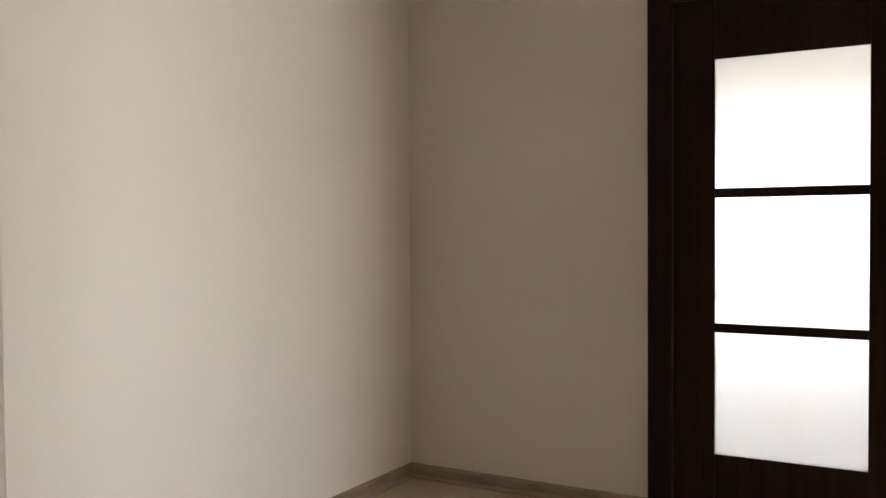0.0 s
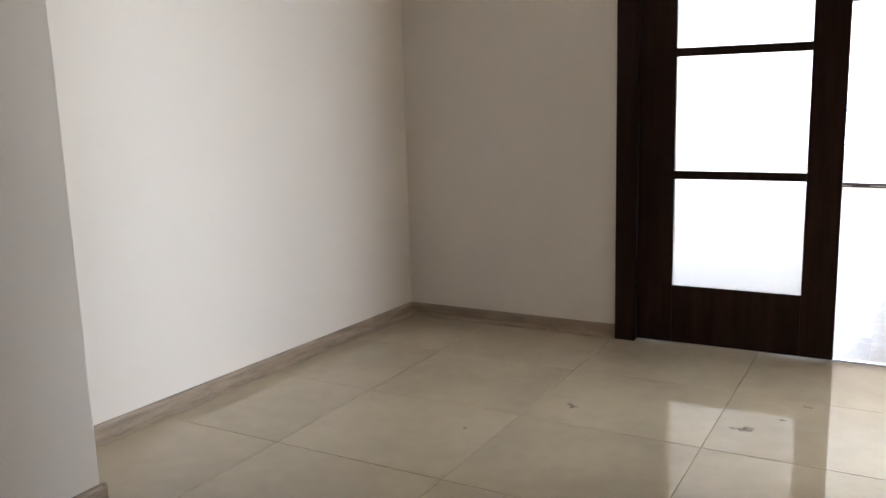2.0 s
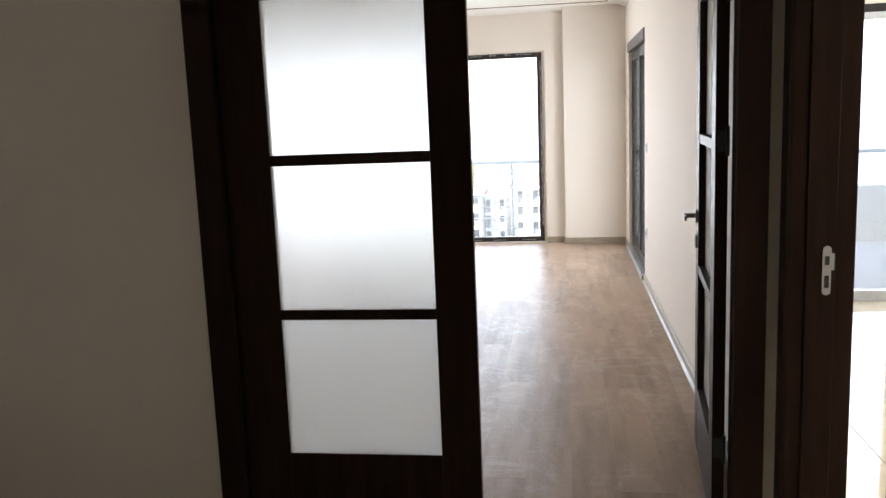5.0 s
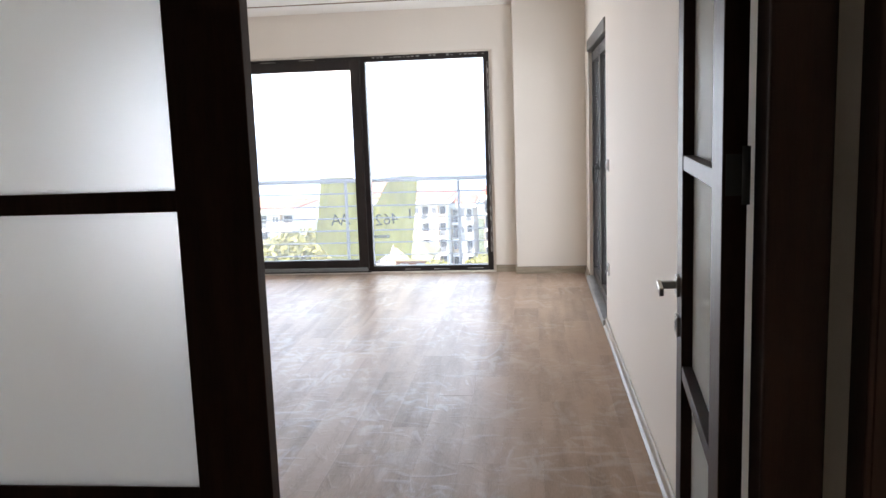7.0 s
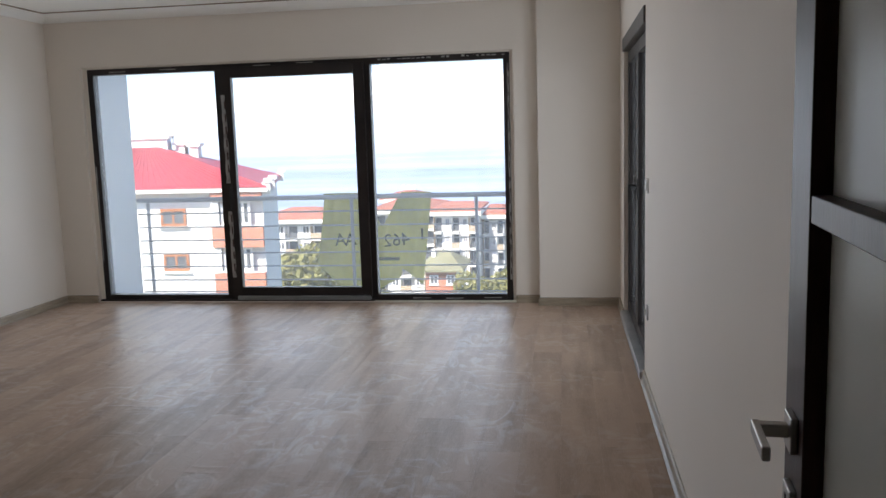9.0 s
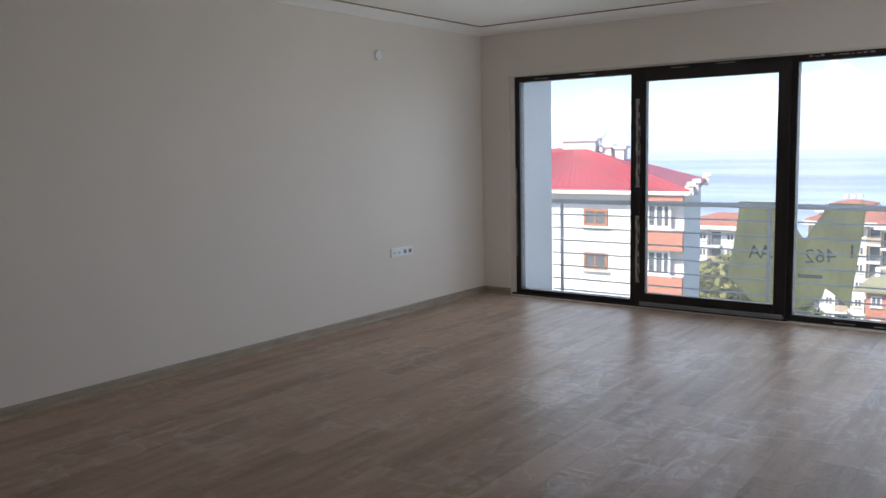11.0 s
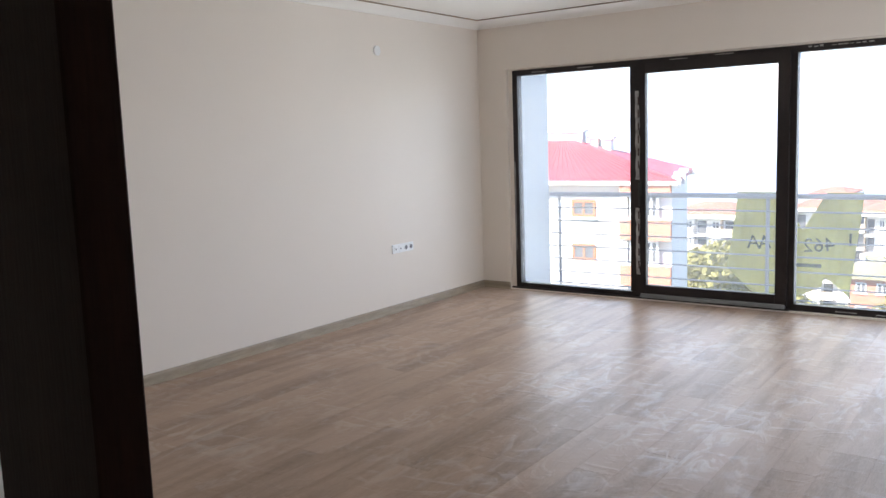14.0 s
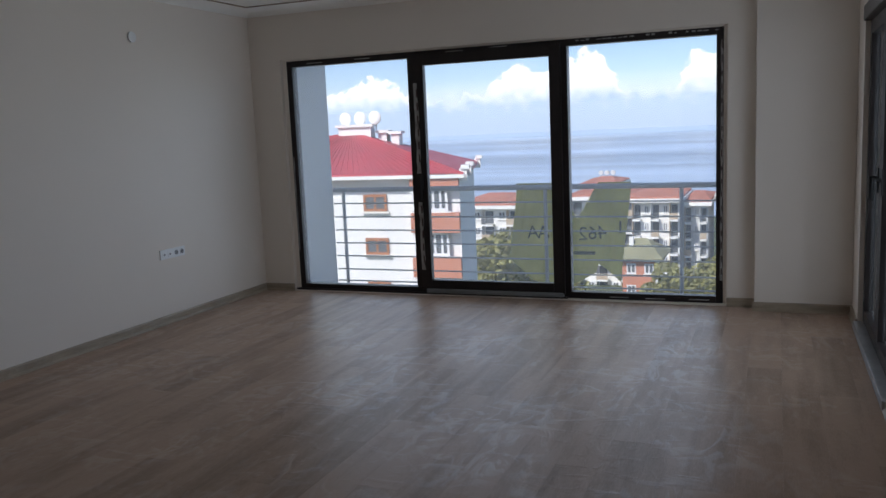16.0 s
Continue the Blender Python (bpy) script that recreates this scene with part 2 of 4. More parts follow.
def prism(outline, axis, a, b):
    """A closed outline of 2D points, pushed along an axis from a to b."""
    bm = bmesh.new()

    def at(u, v, w):
        return {"x": (w, u, v), "y": (u, w, v), "z": (u, v, w)}[axis]
    lo = [bm.verts.new(at(u, v, a)) for u, v in outline]
    hi = [bm.verts.new(at(u, v, b)) for u, v in outline]
    bm.faces.new(lo)
    bm.faces.new(hi[::-1])
    for k in range(len(lo)):
        j = (k + 1) % len(lo)
        bm.faces.new((lo[k], hi[k], hi[j], lo[j]))
    bmesh.ops.recalc_face_normals(bm, faces=bm.faces[:])
    return bm


def mesh_of(name, bm, material, smooth=False):
    me = bpy.data.meshes.new(name)
    bm.to_mesh(me)
    bm.free()
    me.materials.append(material)
    if smooth:
        for p in me.polygons:
            p.use_smooth = True
    return me


def part(name, bm, material, parent=None, label="", smooth=False):
    ob = new(name, mesh_of(name, bm, material, smooth))
    if parent:
        ob.parent = parent
    return tagged(ob, label)


def thing(name, label, category, group="", kind=""):
    return tagged(new(name), label, category, group, kind)


def structure(name, bm, material, label, category):
    return tagged(part(name, bm, material), label, category, kind="structure")


# ---- walls, floors, ceilings ----
H = 2.86
structure("wall_hall_recess", prism([(-2.3, -2.37), (-2.075, -2.37), (-1.957, 0), (-2.3, 0)], "z", -0.1, H), M_WALL, "plain cream painted wall of the tiled hall", "wall")
structure("wall_hall_side", boxes((-2.15, -1.637, -6.2, -2.37, -0.1, H), bevel=0.004), M_WALL, "cream painted wall that juts out into the hall", "wall")
structure("wall_hall_back", boxes((-2.15, 1.43, -6.4, -6.2, -0.1, H)), M_WALL, "cream painted wall closing the hall", "wall")
structure("wall_with_double_door", boxes((-4.2, -0.70, 0, 0.075, -0.1, H), (-0.70, 1.15, 0, 0.075, 2.235, H), (1.15, 1.43, 0, 0.075, -0.1, H)), M_WALL,
          "cream painted partition wall with a wide doorway", "wall")
structure("wall_hall_kitchen", boxes((1.262, 1.43, -0.06, 0, -0.1, H), (1.262, 1.43, -1.02, -0.06, 2.12, H), (1.262, 1.43, -6.2, -1.02, -0.1, H)), M_WALL,
          "cream painted wall with the kitchen doorway", "wall")
structure("wall_living_left", boxes((-4.2, -4.0, 0.075, 6.96, -0.1, H)), M_WALL, "long plain cream painted living room wall", "wall")
structure("wall_living_right", boxes((1.245, 1.42, 0.075, 4.60, -0.1, H), (1.245, 1.42, 4.60, 6.38, 2.20, H), (1.245, 1.31, 6.38, 7.16, -0.1, H)), M_WALL,
          "cream painted living room wall with a balcony door", "wall")
structure("wall_window", boxes((-4.2, -3.67, 6.96, 7.16, -0.1, H), (-3.67, 0.345, 6.96, 7.16, 2.215, H), (0.345, 1.245, 6.96, 7.16, -0.1, H),
                               (-3.67, 0.345, 6.96, 7.16, -0.1, 0.012), (-3.67, -3.625, 7.003, 7.16, 0.012, 2.215), (0.315, 0.345, 7.003, 7.16, 0.012, 2.215),
                               (-3.625, 0.315, 7.003, 7.16, 2.20, 2.215)), M_WALL, "cream painted wall round the wide window", "wall")
structure("wall_pier", boxes((0.557, 1.245, 6.835, 6.96, -0.1, H), bevel=0.003), M_WALL, "shallow plastered pier beside the window", "wall")
# opening at y -0.2 to 1.4 is made up for the unseen side window
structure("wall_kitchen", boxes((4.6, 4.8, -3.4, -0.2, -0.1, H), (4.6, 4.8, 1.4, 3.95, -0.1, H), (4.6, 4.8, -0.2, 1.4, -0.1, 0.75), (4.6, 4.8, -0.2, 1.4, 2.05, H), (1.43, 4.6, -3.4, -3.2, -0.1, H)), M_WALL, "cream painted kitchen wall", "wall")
structure("wall_kitchen_window", boxes((1.42, 1.75, 3.75, 3.95, -0.1, H), (4.2, 4.6, 3.75, 3.95, -0.1, H), (1.75, 4.2, 3.75, 3.95, 2.2, H)), M_WALL,
          "cream painted kitchen wall round the window", "wall")
structure("ceiling_hall", boxes((-2.3, 4.8, -6.4, 0.0, 2.66, 2.76), (1.43, 4.8, 0.0, 3.95, 2.66, 2.76)), M_CEIL, "plain white painted ceiling of hall and kitchen", "ceiling")
structure("ceiling_living", boxes((-4.0, 1.245, 0.075, 6.96, 2.80, 2.9)), M_CEIL, "plain white painted living room ceiling", "ceiling")
structure("roof_slab", boxes((-4.3, 4.9, -6.5, 7.16, 2.95, 3.2)), M_RENDER, "concrete slab above the rooms", "slab")

# cornice: a low moulded band, its inner gap's shade painted as brown strips
CW, CF = 0.20, 0.30


def cornice_run(axis, a, b, sgn, base, width):
    steps = [(0, 2.632), (0.024, 2.632), (0.030, 2.640), (0.060, 2.652), (0.100, 2.662), (width * 0.75, 2.672), (width, 2.676), (width, 2.79), (0, 2.79)]
    pts = [(base + sgn * u, z) for u, z in steps]
    return prism(pts, axis, a, b)


trim = thing("cornice", "white moulded cornice, its inner gap's shade painted as thin brown strips", "cornice", kind="structure")
part("cornice_run", cornice_run("y", 0.075, 6.96, 1, -4.0, CW), M_CORNICE, trim)
part("cornice_run", cornice_run("x", -3.998, 1.243, -1, 6.96, CF), M_CORNICE, trim)
part("cornice_run", cornice_run("y", 0.075, 6.96, -1, 1.245, CW), M_CORNICE, trim)
part("cornice_run", cornice_run("x", -3.998, 1.243, 1, 0.075, CW), M_CORNICE, trim)
# solid brown strips drawn in for the dark line of shade
part("gap_shade_strip", boxes((-3.8, -3.794, 0.3, 6.66, 2.672, 2.78), (-3.793, 1.038, 6.653, 6.66, 2.672, 2.78), (1.038, 1.045, 0.3, 6.66, 2.672, 2.78)), M_SKIRT_AND_GAP, trim)
structure("ceiling_panel", boxes((-3.788, 1.033, 0.31, 6.648, 2.680, 2.77), bevel=0.004), M_CEIL, "lowered white plasterboard ceiling panel", "ceiling")

# ---- baseboards ----
def skirt(name, p, q, normal, material, label, h=0.07, d=0.014):
    """A skirting board from p to q on the floor, with a rounded top; normal points into the room."""
    p, q, nv = Vector((*p, 0)), Vector((*q, 0)), Vector((*normal, 0))
    prof = [(0, 0), (d + 0.012, 0), (d + 0.012, 0.006), (d + 0.004, 0.014), (d, 0.02), (d, h - 0.012), (d - 0.004, h - 0.003), (d - 0.009, h), (0, h)]
    bm = bmesh.new()
    rings = [[bm.verts.new(e + nv * a + Vector((0, 0, b))) for a, b in prof] for e in (p, q)]
    k = len(prof)
    for j in range(k):
        bm.faces.new((rings[0][j], rings[0][(j + 1) % k], rings[1][(j + 1) % k], rings[1][j]))
    bm.faces.new(rings[0])
    bm.faces.new(rings[1][::-1])
    bmesh.ops.recalc_face_normals(bm, faces=bm.faces[:])
    return structure(name, bm, material, label, "baseboard")


WOOD_SKIRT = "oak-look skirting board along the wall foot"
GREY_SKIRT = "greyish oak-look skirting board along the wall foot"
skirt("baseboard_hall", (-2.075, -2.37), (-1.957, 0), (0.9988, -0.0497), M_SKIRT_AND_GAP, WOOD_SKIRT)
skirt("baseboard_hall", (-1.957, 0), (-0.76, 0), (0, -1), M_SKIRT_AND_GAP, WOOD_SKIRT)
skirt("baseboard_hall", (-1.637, -6.2), (-1.637, -2.356), (1, 0), M_SKIRT_AND_GAP, WOOD_SKIRT)
skirt("baseboard_hall", (-2.06, -2.37), (-1.623, -2.37), (0, 1), M_SKIRT_AND_GAP, WOOD_SKIRT)
skirt("baseboard_hall", (1.262, -6.2), (1.262, -1.1), (-1, 0), M_SKIRT_AND_GAP, WOOD_SKIRT)
skirt("baseboard_living", (-4.0, 0.075), (-4.0, 6.96), (1, 0), M_SKIRT2, GREY_SKIRT)
skirt("baseboard_living", (-4.0, 6.96), (-3.67, 6.96), (0, -1), M_SKIRT2, GREY_SKIRT)
skirt("baseboard_living", (0.345, 6.96), (0.555, 6.96), (0, -1), M_SKIRT2, GREY_SKIRT)
skirt("baseboard_living", (0.543, 6.835), (1.245, 6.835), (0, -1), M_SKIRT2, GREY_SKIRT)
skirt("baseboard_living", (1.245, 0.075), (1.245, 4.60), (-1, 0), M_SKIRT2, GREY_SKIRT)
skirt("baseboard_living", (1.245, 6.38), (1.245, 6.835), (-1, 0), M_SKIRT2, GREY_SKIRT)
skirt("baseboard_living", (-4.0, 0.075), (-0.76, 0.075), (0, 1), M_SKIRT2, GREY_SKIRT)


# ---- double door ----
def door_frame(name, label):
    return thing(name, label, "door frame", kind="structure")


df = door_frame("door_1", "dark wenge frame of the wide double door")
part("casing", boxes((-0.757, -0.655, -0.022, 0, 0, 2.30), bevel=0.004), M_WENGE, df)
part("casing", boxes((1.102, 1.206, -0.022, 0, 0, 2.30), bevel=0.004), M_WENGE, df)
part("casing", boxes((-0.655, 1.102, -0.022, 0, 2.185, 2.30), bevel=0.004), M_WENGE, df)
part("jamb", boxes((-0.70, -0.660, 0, 0.085, 0, 2.235), (-0.660, -0.648, 0.062, 0.085, 0, 2.195), bevel=0.002), M_WENGE, df)
part("jamb", boxes((1.106, 1.15, 0, 0.075, 0, 2.235), bevel=0.002), M_WENGE, df)
part("jamb", boxes((-0.660, 1.106, 0, 0.085, 2.195, 2.235), bevel=0.002), M_WENGE, df)
structure("threshold", boxes((-0.66, 1.106, 0.045, 0.085, -0.012, 0.004), bevel=0.002), M_ALU, "thin bright metal strip between tiles and laminate", "threshold")


def door_leaf(width, left, right, label):
    """A leaf along +x from its hinge, front face at y=0, 42 mm thick."""
    t, top = 0.042, 2.19
    leaf = thing("door_leaf", label, "door", "double door leaves")
    z = [0.293, 0.805, 0.842, 1.365, 1.403, 1.937]
    part("stile", boxes((0, left, 0, t, 0.012, top), bevel=0.002), M_WENGE, leaf)
    part("stile", boxes((width - right, width, 0, t, 0.012, top), bevel=0.002), M_WENGE, leaf)
    part("bottom_rail", boxes((left, width - right, 0.001, t - 0.001, 0.012, z[0]), bevel=0.002), M_WENGE, leaf)
    part("top_rail", boxes((left, width - right, 0.001, t - 0.001, z[5], top), bevel=0.002), M_WENGE, leaf)
    for a, b in ((z[1], z[2]), (z[3], z[4])):
        part("glazing_bar", boxes((left, width - right, 0.002, t - 0.002, a, b), bevel=0.002), M_WENGE, leaf)
    for a, b in ((z[0], z[1]), (z[2], z[3]), (z[4], z[5])):
        part("pane", boxes((left - 0.004, width - right + 0.004, 0.007, 0.013, a - 0.004, b + 0.004)), M_FROST, leaf, "frosted glass pane")
    return leaf


left_leaf = door_leaf(0.885, 0.168, 0.142, "closed dark wenge door leaf with three frosted panes")
left_leaf.matrix_basis = pose(-0.653, 0.007, 0)
right_leaf = door_leaf(0.865, 0.137, 0.137, "dark wenge door leaf standing open with frosted panes")
right_leaf.matrix_basis = Matrix.Translation((1.050, 0.066, 0)) @ pose(0, 0, 0, 0, 0, 85.3) @ Matrix.Translation((0, -0.042, 0))

# lever handle, escutcheon and hinges of the open leaf (leaf space: room face is y = 0.042)
hx = 0.79
for side in (1, -1):
    f = 0.042 if side > 0 else 0.0
    hd = part("handle", boxes((hx - 0.027, hx + 0.027, min(f, f + side * 0.010), max(f, f + side * 0.010), 1.023, 1.077), bevel=0.002), M_STEEL, right_leaf, "brushed steel lever handle")
    part("neck", boxes((hx - 0.010, hx + 0.010, min(f + side * .008, f + side * 0.055), max(f + side * .008, f + side * 0.055), 1.042, 1.062), bevel=0.003), M_STEEL, hd)
    part("lever", boxes((hx - 0.105, hx + 0.012, min(f + side * .048, f + side * 0.060), max(f + side * .048, f + side * 0.060), 1.041, 1.063), bevel=0.003), M_STEEL, hd)
    es = part("keyhole_plate", boxes((hx - 0.027, hx + 0.027, min(f, f + side * 0.010), max(f, f + side * 0.010), 0.913, 0.967), bevel=0.002), M_STEEL, right_leaf, "brushed steel keyhole plate")
    # slot is a raised dark piece, its shade given by colour
    part("key_slot", boxes((hx - 0.004, hx + 0.004, min(f, f + side * 0.0115), max(f, f + side * 0.0115), 0.926, 0.954)), M_DARK, es)
for hz in (0.32, 1.40, 1.90):
    hg = part("hinge", tube((-0.012, 0.004, hz - 0.05), (-0.012, 0.004, hz + 0.05), 0.007), M_DARK, right_leaf, "dark steel hinge", True)
    part("hinge_plate", boxes((-0.0025, 0.0, 0.006, 0.036, hz - 0.036, hz + 0.036)), M_DARK, hg)

# ---- kitchen doorway ----
kf = door_frame("door_2", "dark wenge frame of the kitchen doorway")
part("jamb", boxes((1.250, 1.452, -0.100, -0.060, 0, 2.10), bevel=0.003), M_WENGE, kf)
part("jamb", boxes((1.250, 1.452, -1.02, -0.985, 0, 2.10), bevel=0.003), M_WENGE, kf)
part("jamb", boxes((1.250, 1.452, -0.985, -0.100, 2.075, 2.12), bevel=0.003), M_WENGE, kf)
part("stop", boxes((1.30, 1.39, -0.112, -0.100, 0, 2.075), bevel=0.002), M_WENGE, kf)
part("casing", boxes((1.240, 1.262, -0.098, -0.024, 0, 2.16), bevel=0.003), M_WENGE, kf)
part("casing", boxes((1.240, 1.262, -1.10, -0.99, 0, 2.16), bevel=0.003), M_WENGE, kf)
plate_pts = [(1.363 + 0.013 * math.cos(a), 1.055 + 0.013 * math.sin(a)) for a in [k * math.pi / 8 for k in range(9)]]
plate_pts += [(1.350 , 0.920), (1.353, 0.913), (1.363, 0.909), (1.373, 0.913), (1.376, 0.920), (1.376, 0.990), (1.385, 0.991), (1.385, 1.043), (1.376, 1.045)]
sp = part("strike_plate", prism(plate_pts, "y", -0.1150, -0.1115), M_ALU, kf, "pale steel strike plate")
# no real holes: dark blocks on the plate paint their shade
part("latch_hole", boxes((1.356, 1.370, -0.1162, -0.1140, 1.007, 1.035)), M_DARK, sp)
part("bolt_hole", boxes((1.356, 1.370, -0.1162, -0.1140, 0.933, 0.973)), M_DARK, sp)


# ---- windows ----
def ring(x0, x1, y0, y1, z0, z1, w):
    return ((x0, x0 + w, y0, y1, z0, z1), (x1 - w, x1, y0, y1, z0, z1), (x0 + w, x1 - w, y0, y1, z1 - w, z1), (x0 + w, x1 - w, y0, y1, z0, z0 + w))


def glazing(parent, *b):
    p = part("pane", boxes(b), M_GLASS, parent, "clear glass pane")
    p.visible_shadow = False
    return p


def film_strip(parent, x, y, z0, z1, w, facing=-1):
    """A torn strip of protective film with an uneven edge, standing just proud of the frame."""
    steps = max(4, int((z1 - z0) / 0.05))
    bm = bmesh.new()
    rows = []
    for k in range(steps + 1):
        z = z0 + (z1 - z0) * k / steps
        a, b = x - w * random.uniform(0.25, 0.55), x + w * random.uniform(0.25, 0.55)
        lift = random.uniform(0.001, 0.004)
        rows.append((bm.verts.new((a, y + facing * 0.002, z)), bm.verts.new((x, y + facing * (0.002 + lift), z)), bm.verts.new((b, y + facing * 0.002, z))))
    for r, q in zip(rows, rows[1:]):
        for k in (0, 1):
            bm.faces.new((r[k], r[k + 1], q[k + 1], q[k]))
    return part("film", bm, M_FILM, parent, "torn grey protective film")


win = thing("window_1", "dark brown three-part sliding window reaching the floor", "window", kind="structure")
YF = 7.0
part("frame", boxes(*ring(-3.625, 0.315, YF, YF + 0.09, 0.012, 2.20, 0.055), bevel=0.003), M_UPVC, win)
part("mullion", boxes((-2.375, -2.315, YF - 0.004, YF + 0.09, 0.067, 2.145), bevel=0.003), M_UPVC, win)
part("mullion", boxes((-0.995, -0.925, YF - 0.004, YF + 0.09, 0.067, 2.145), bevel=0.003), M_UPVC, win)
part("sill", boxes((-3.66, -0.955, 6.964, YF, 0.0, 0.026), bevel=0.003), M_UPVC, win, "dark brown bottom rail resting on the floor")
sash = part("sliding_sash", boxes(*ring(-2.305, -0.975, YF - 0.045, YF + 0.02, 0.050, 2.165, 0.095), bevel=0.004), M_UPVC, win, "dark brown sliding sash")
part("track_cover", boxes((-2.26, -0.985, YF - 0.062, YF - 0.006, 0.027, 0.066), bevel=0.006), M_TRACK, win, "grey track cover")
glazing(win, -3.572, -2.373, YF + 0.035, YF + 0.041, 0.065, 2.147)
glazing(win, -2.212, -1.068, YF - 0.015, YF - 0.009, 0.143, 2.072)
glazing(win, -0.927, 0.262, YF + 0.035, YF + 0.041, 0.065, 2.147)
gr = part("sash_handle", boxes((-2.273, -2.247, YF - 0.060, YF - 0.045, 0.98, 1.12), bevel=0.004), M_DARK, win, "black sash handle")
part("grip", boxes((-2.268, -2.252, YF - 0.085, YF - 0.070, 0.88, 1.08), (-2.268, -2.252, YF - 0.073, YF - 0.055, 1.05, 1.08), bevel=0.003), M_DARK, gr)
film_strip(win, -2.285, YF - 0.045, 1.12, 1.92, 0.045)
film_strip(win, -2.285, YF - 0.045, 0.24, 0.86, 0.045)
for k in range(14):
    z = 0.3 + k * 0.115
    if 0.84 < z < 1.16:
        continue
    part("print_bar", boxes((-2.280, -2.268, YF - 0.0525, YF - 0.0505, z, z + 0.07)), M_FILMINK, win)
film_strip(win, 0.302, YF, 0.2, 2.1, 0.022)
film_strip(win, -3.612, YF, 0.4, 1.3, 0.014)
for k in range(26):
    x = -0.85 + k * 0.044
    if random.random() < 0.7:
        part("film_scrap", boxes((x, x + random.uniform(0.02, 0.04), YF - 0.003, YF - 0.001, 2.176, 2.176 + random.uniform(0.006, 0.018))), M_FILM, win)
for k in range(18):
    z = 0.25 + k * 0.105
    part("print_bar", boxes((0.298, 0.306, YF - 0.0075, YF - 0.0065, z, z + random.uniform(0.03, 0.06))), M_FILMINK, win)
for x0, z0 in ((-3.4, 2.165), (-2.9, 2.17), (-2.0, 2.172), (-1.6, 2.18), (-0.6, 0.03), (-0.3, 0.028), (0.05, 0.032)):
    part("film_scrap", boxes((x0, x0 + 0.16, YF - 0.0025, YF - 0.001, z0, z0 + 0.008)), M_FILM, win)

kw = thing("window_2", "dark brown kitchen window reaching the floor", "window", kind="structure")
part("frame", boxes(*ring(1.75, 4.2, 3.78, 3.86, 0.0, 2.2, 0.06), bevel=0.003), M_UPVC, kw)
part("sill_rail", boxes((1.81, 4.14, 3.74, 3.80, 0.0, 0.085), bevel=0.004), M_ALU, kw, "grey aluminium bottom rail")
part("mullion", boxes((3.00, 3.10, 3.77, 3.86, 0.06, 2.14), bevel=0.003), M_UPVC, kw)
part("roller_box", boxes((1.81, 4.14, 3.76, 3.87, 2.09, 2.14), bevel=0.003), M_ALU, kw)
glazing(kw, 1.80, 3.01, 3.815, 3.821, 0.055, 2.10)
glazing(kw, 3.09, 4.15, 3.815, 3.821, 0.055, 2.10)

# unseen window, made up so that its lamp can light the hall
ow = thing("added_window_3", "added, unseen kitchen side window in a dark brown frame", "window", kind="structure")
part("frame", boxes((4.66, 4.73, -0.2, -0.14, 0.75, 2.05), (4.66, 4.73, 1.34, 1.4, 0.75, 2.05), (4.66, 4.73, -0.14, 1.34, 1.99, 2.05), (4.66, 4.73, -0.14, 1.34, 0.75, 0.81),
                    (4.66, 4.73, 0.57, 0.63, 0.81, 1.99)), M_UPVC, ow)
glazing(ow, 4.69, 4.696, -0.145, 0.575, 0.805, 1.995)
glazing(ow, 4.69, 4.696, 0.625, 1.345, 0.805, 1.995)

# balcony door in the living room's side wall
bd = thing("door_3", "dark brown glazed double balcony door, closed", "door", kind="structure")
BX = 1.285


def ring_x(x0, x1, y0, y1, z0, z1, w):
    return ((x0, x1, y0, y0 + w, z0, z1), (x0, x1, y1 - w, y1, z0, z1), (x0, x1, y0 + w, y1 - w, z1 - w, z1), (x0, x1, y0 + w, y1 - w, z0, z0 + w))


part("frame", boxes(*ring_x(BX, BX + 0.07, 4.60, 6.38, 0.03, 2.13, 0.05), bevel=0.003), M_UPVC, bd)
part("shutter_box", boxes((1.232, 1.40, 4.60, 6.38, 2.10, 2.198), bevel=0.006), M_SHUTTER, bd, "brown-grey roller shutter box")
part("door_sill", boxes((1.215, 1.40, 4.60, 6.38, 0.0, 0.055), bevel=0.006), M_ALU, bd, "grey aluminium threshold")
for a, b, hy in ((4.65, 5.50, 5.40), (5.50, 6.33, 5.60)):
    lf = part("sash", boxes(*ring_x(BX - 0.012, BX + 0.05, a, b, 0.07, 2.09, 0.085), bevel=0.004), M_UPVC, bd)
    glazing(lf, BX + 0.015, BX + 0.021, a + 0.08, b - 0.08, 0.15, 2.01)
    hd = part("lever_handle", boxes((BX - 0.022, BX - 0.012, hy - 0.014, hy + 0.014, 1.02, 1.17), bevel=0.003), M_DARK, lf, "dark metal lever handle")
    part("grip", boxes((BX - 0.060, BX - 0.020, hy - 0.009, hy + 0.009, 1.10, 1.12), (BX - 0.066, BX - 0.050, hy - 0.010, hy + 0.010, 0.99, 1.12), bevel=0.004), M_DARK, hd)


# ---- wall fittings ----
def switch_plate(name, y, z, label):
    sw = thing(name, label, "switch" if "switch" in name else "socket")
    part("plate", boxes((1.235, 1.245, y - 0.041, y + 0.041, z - 0.041, z + 0.041), bevel=0.003), M_PLASTIC, sw)
    if "switch" in name:
        part("rocker", boxes((1.229, 1.236, y - 0.027, y + 0.027, z - 0.027, z + 0.027), bevel=0.002), M_PLASTIC, sw)
    else:
        # flat dark disc painted for the shaded socket well
        part("well", tube((1.2335, y, z), (1.236, y, z), 0.021, 20), M_DARK, sw)


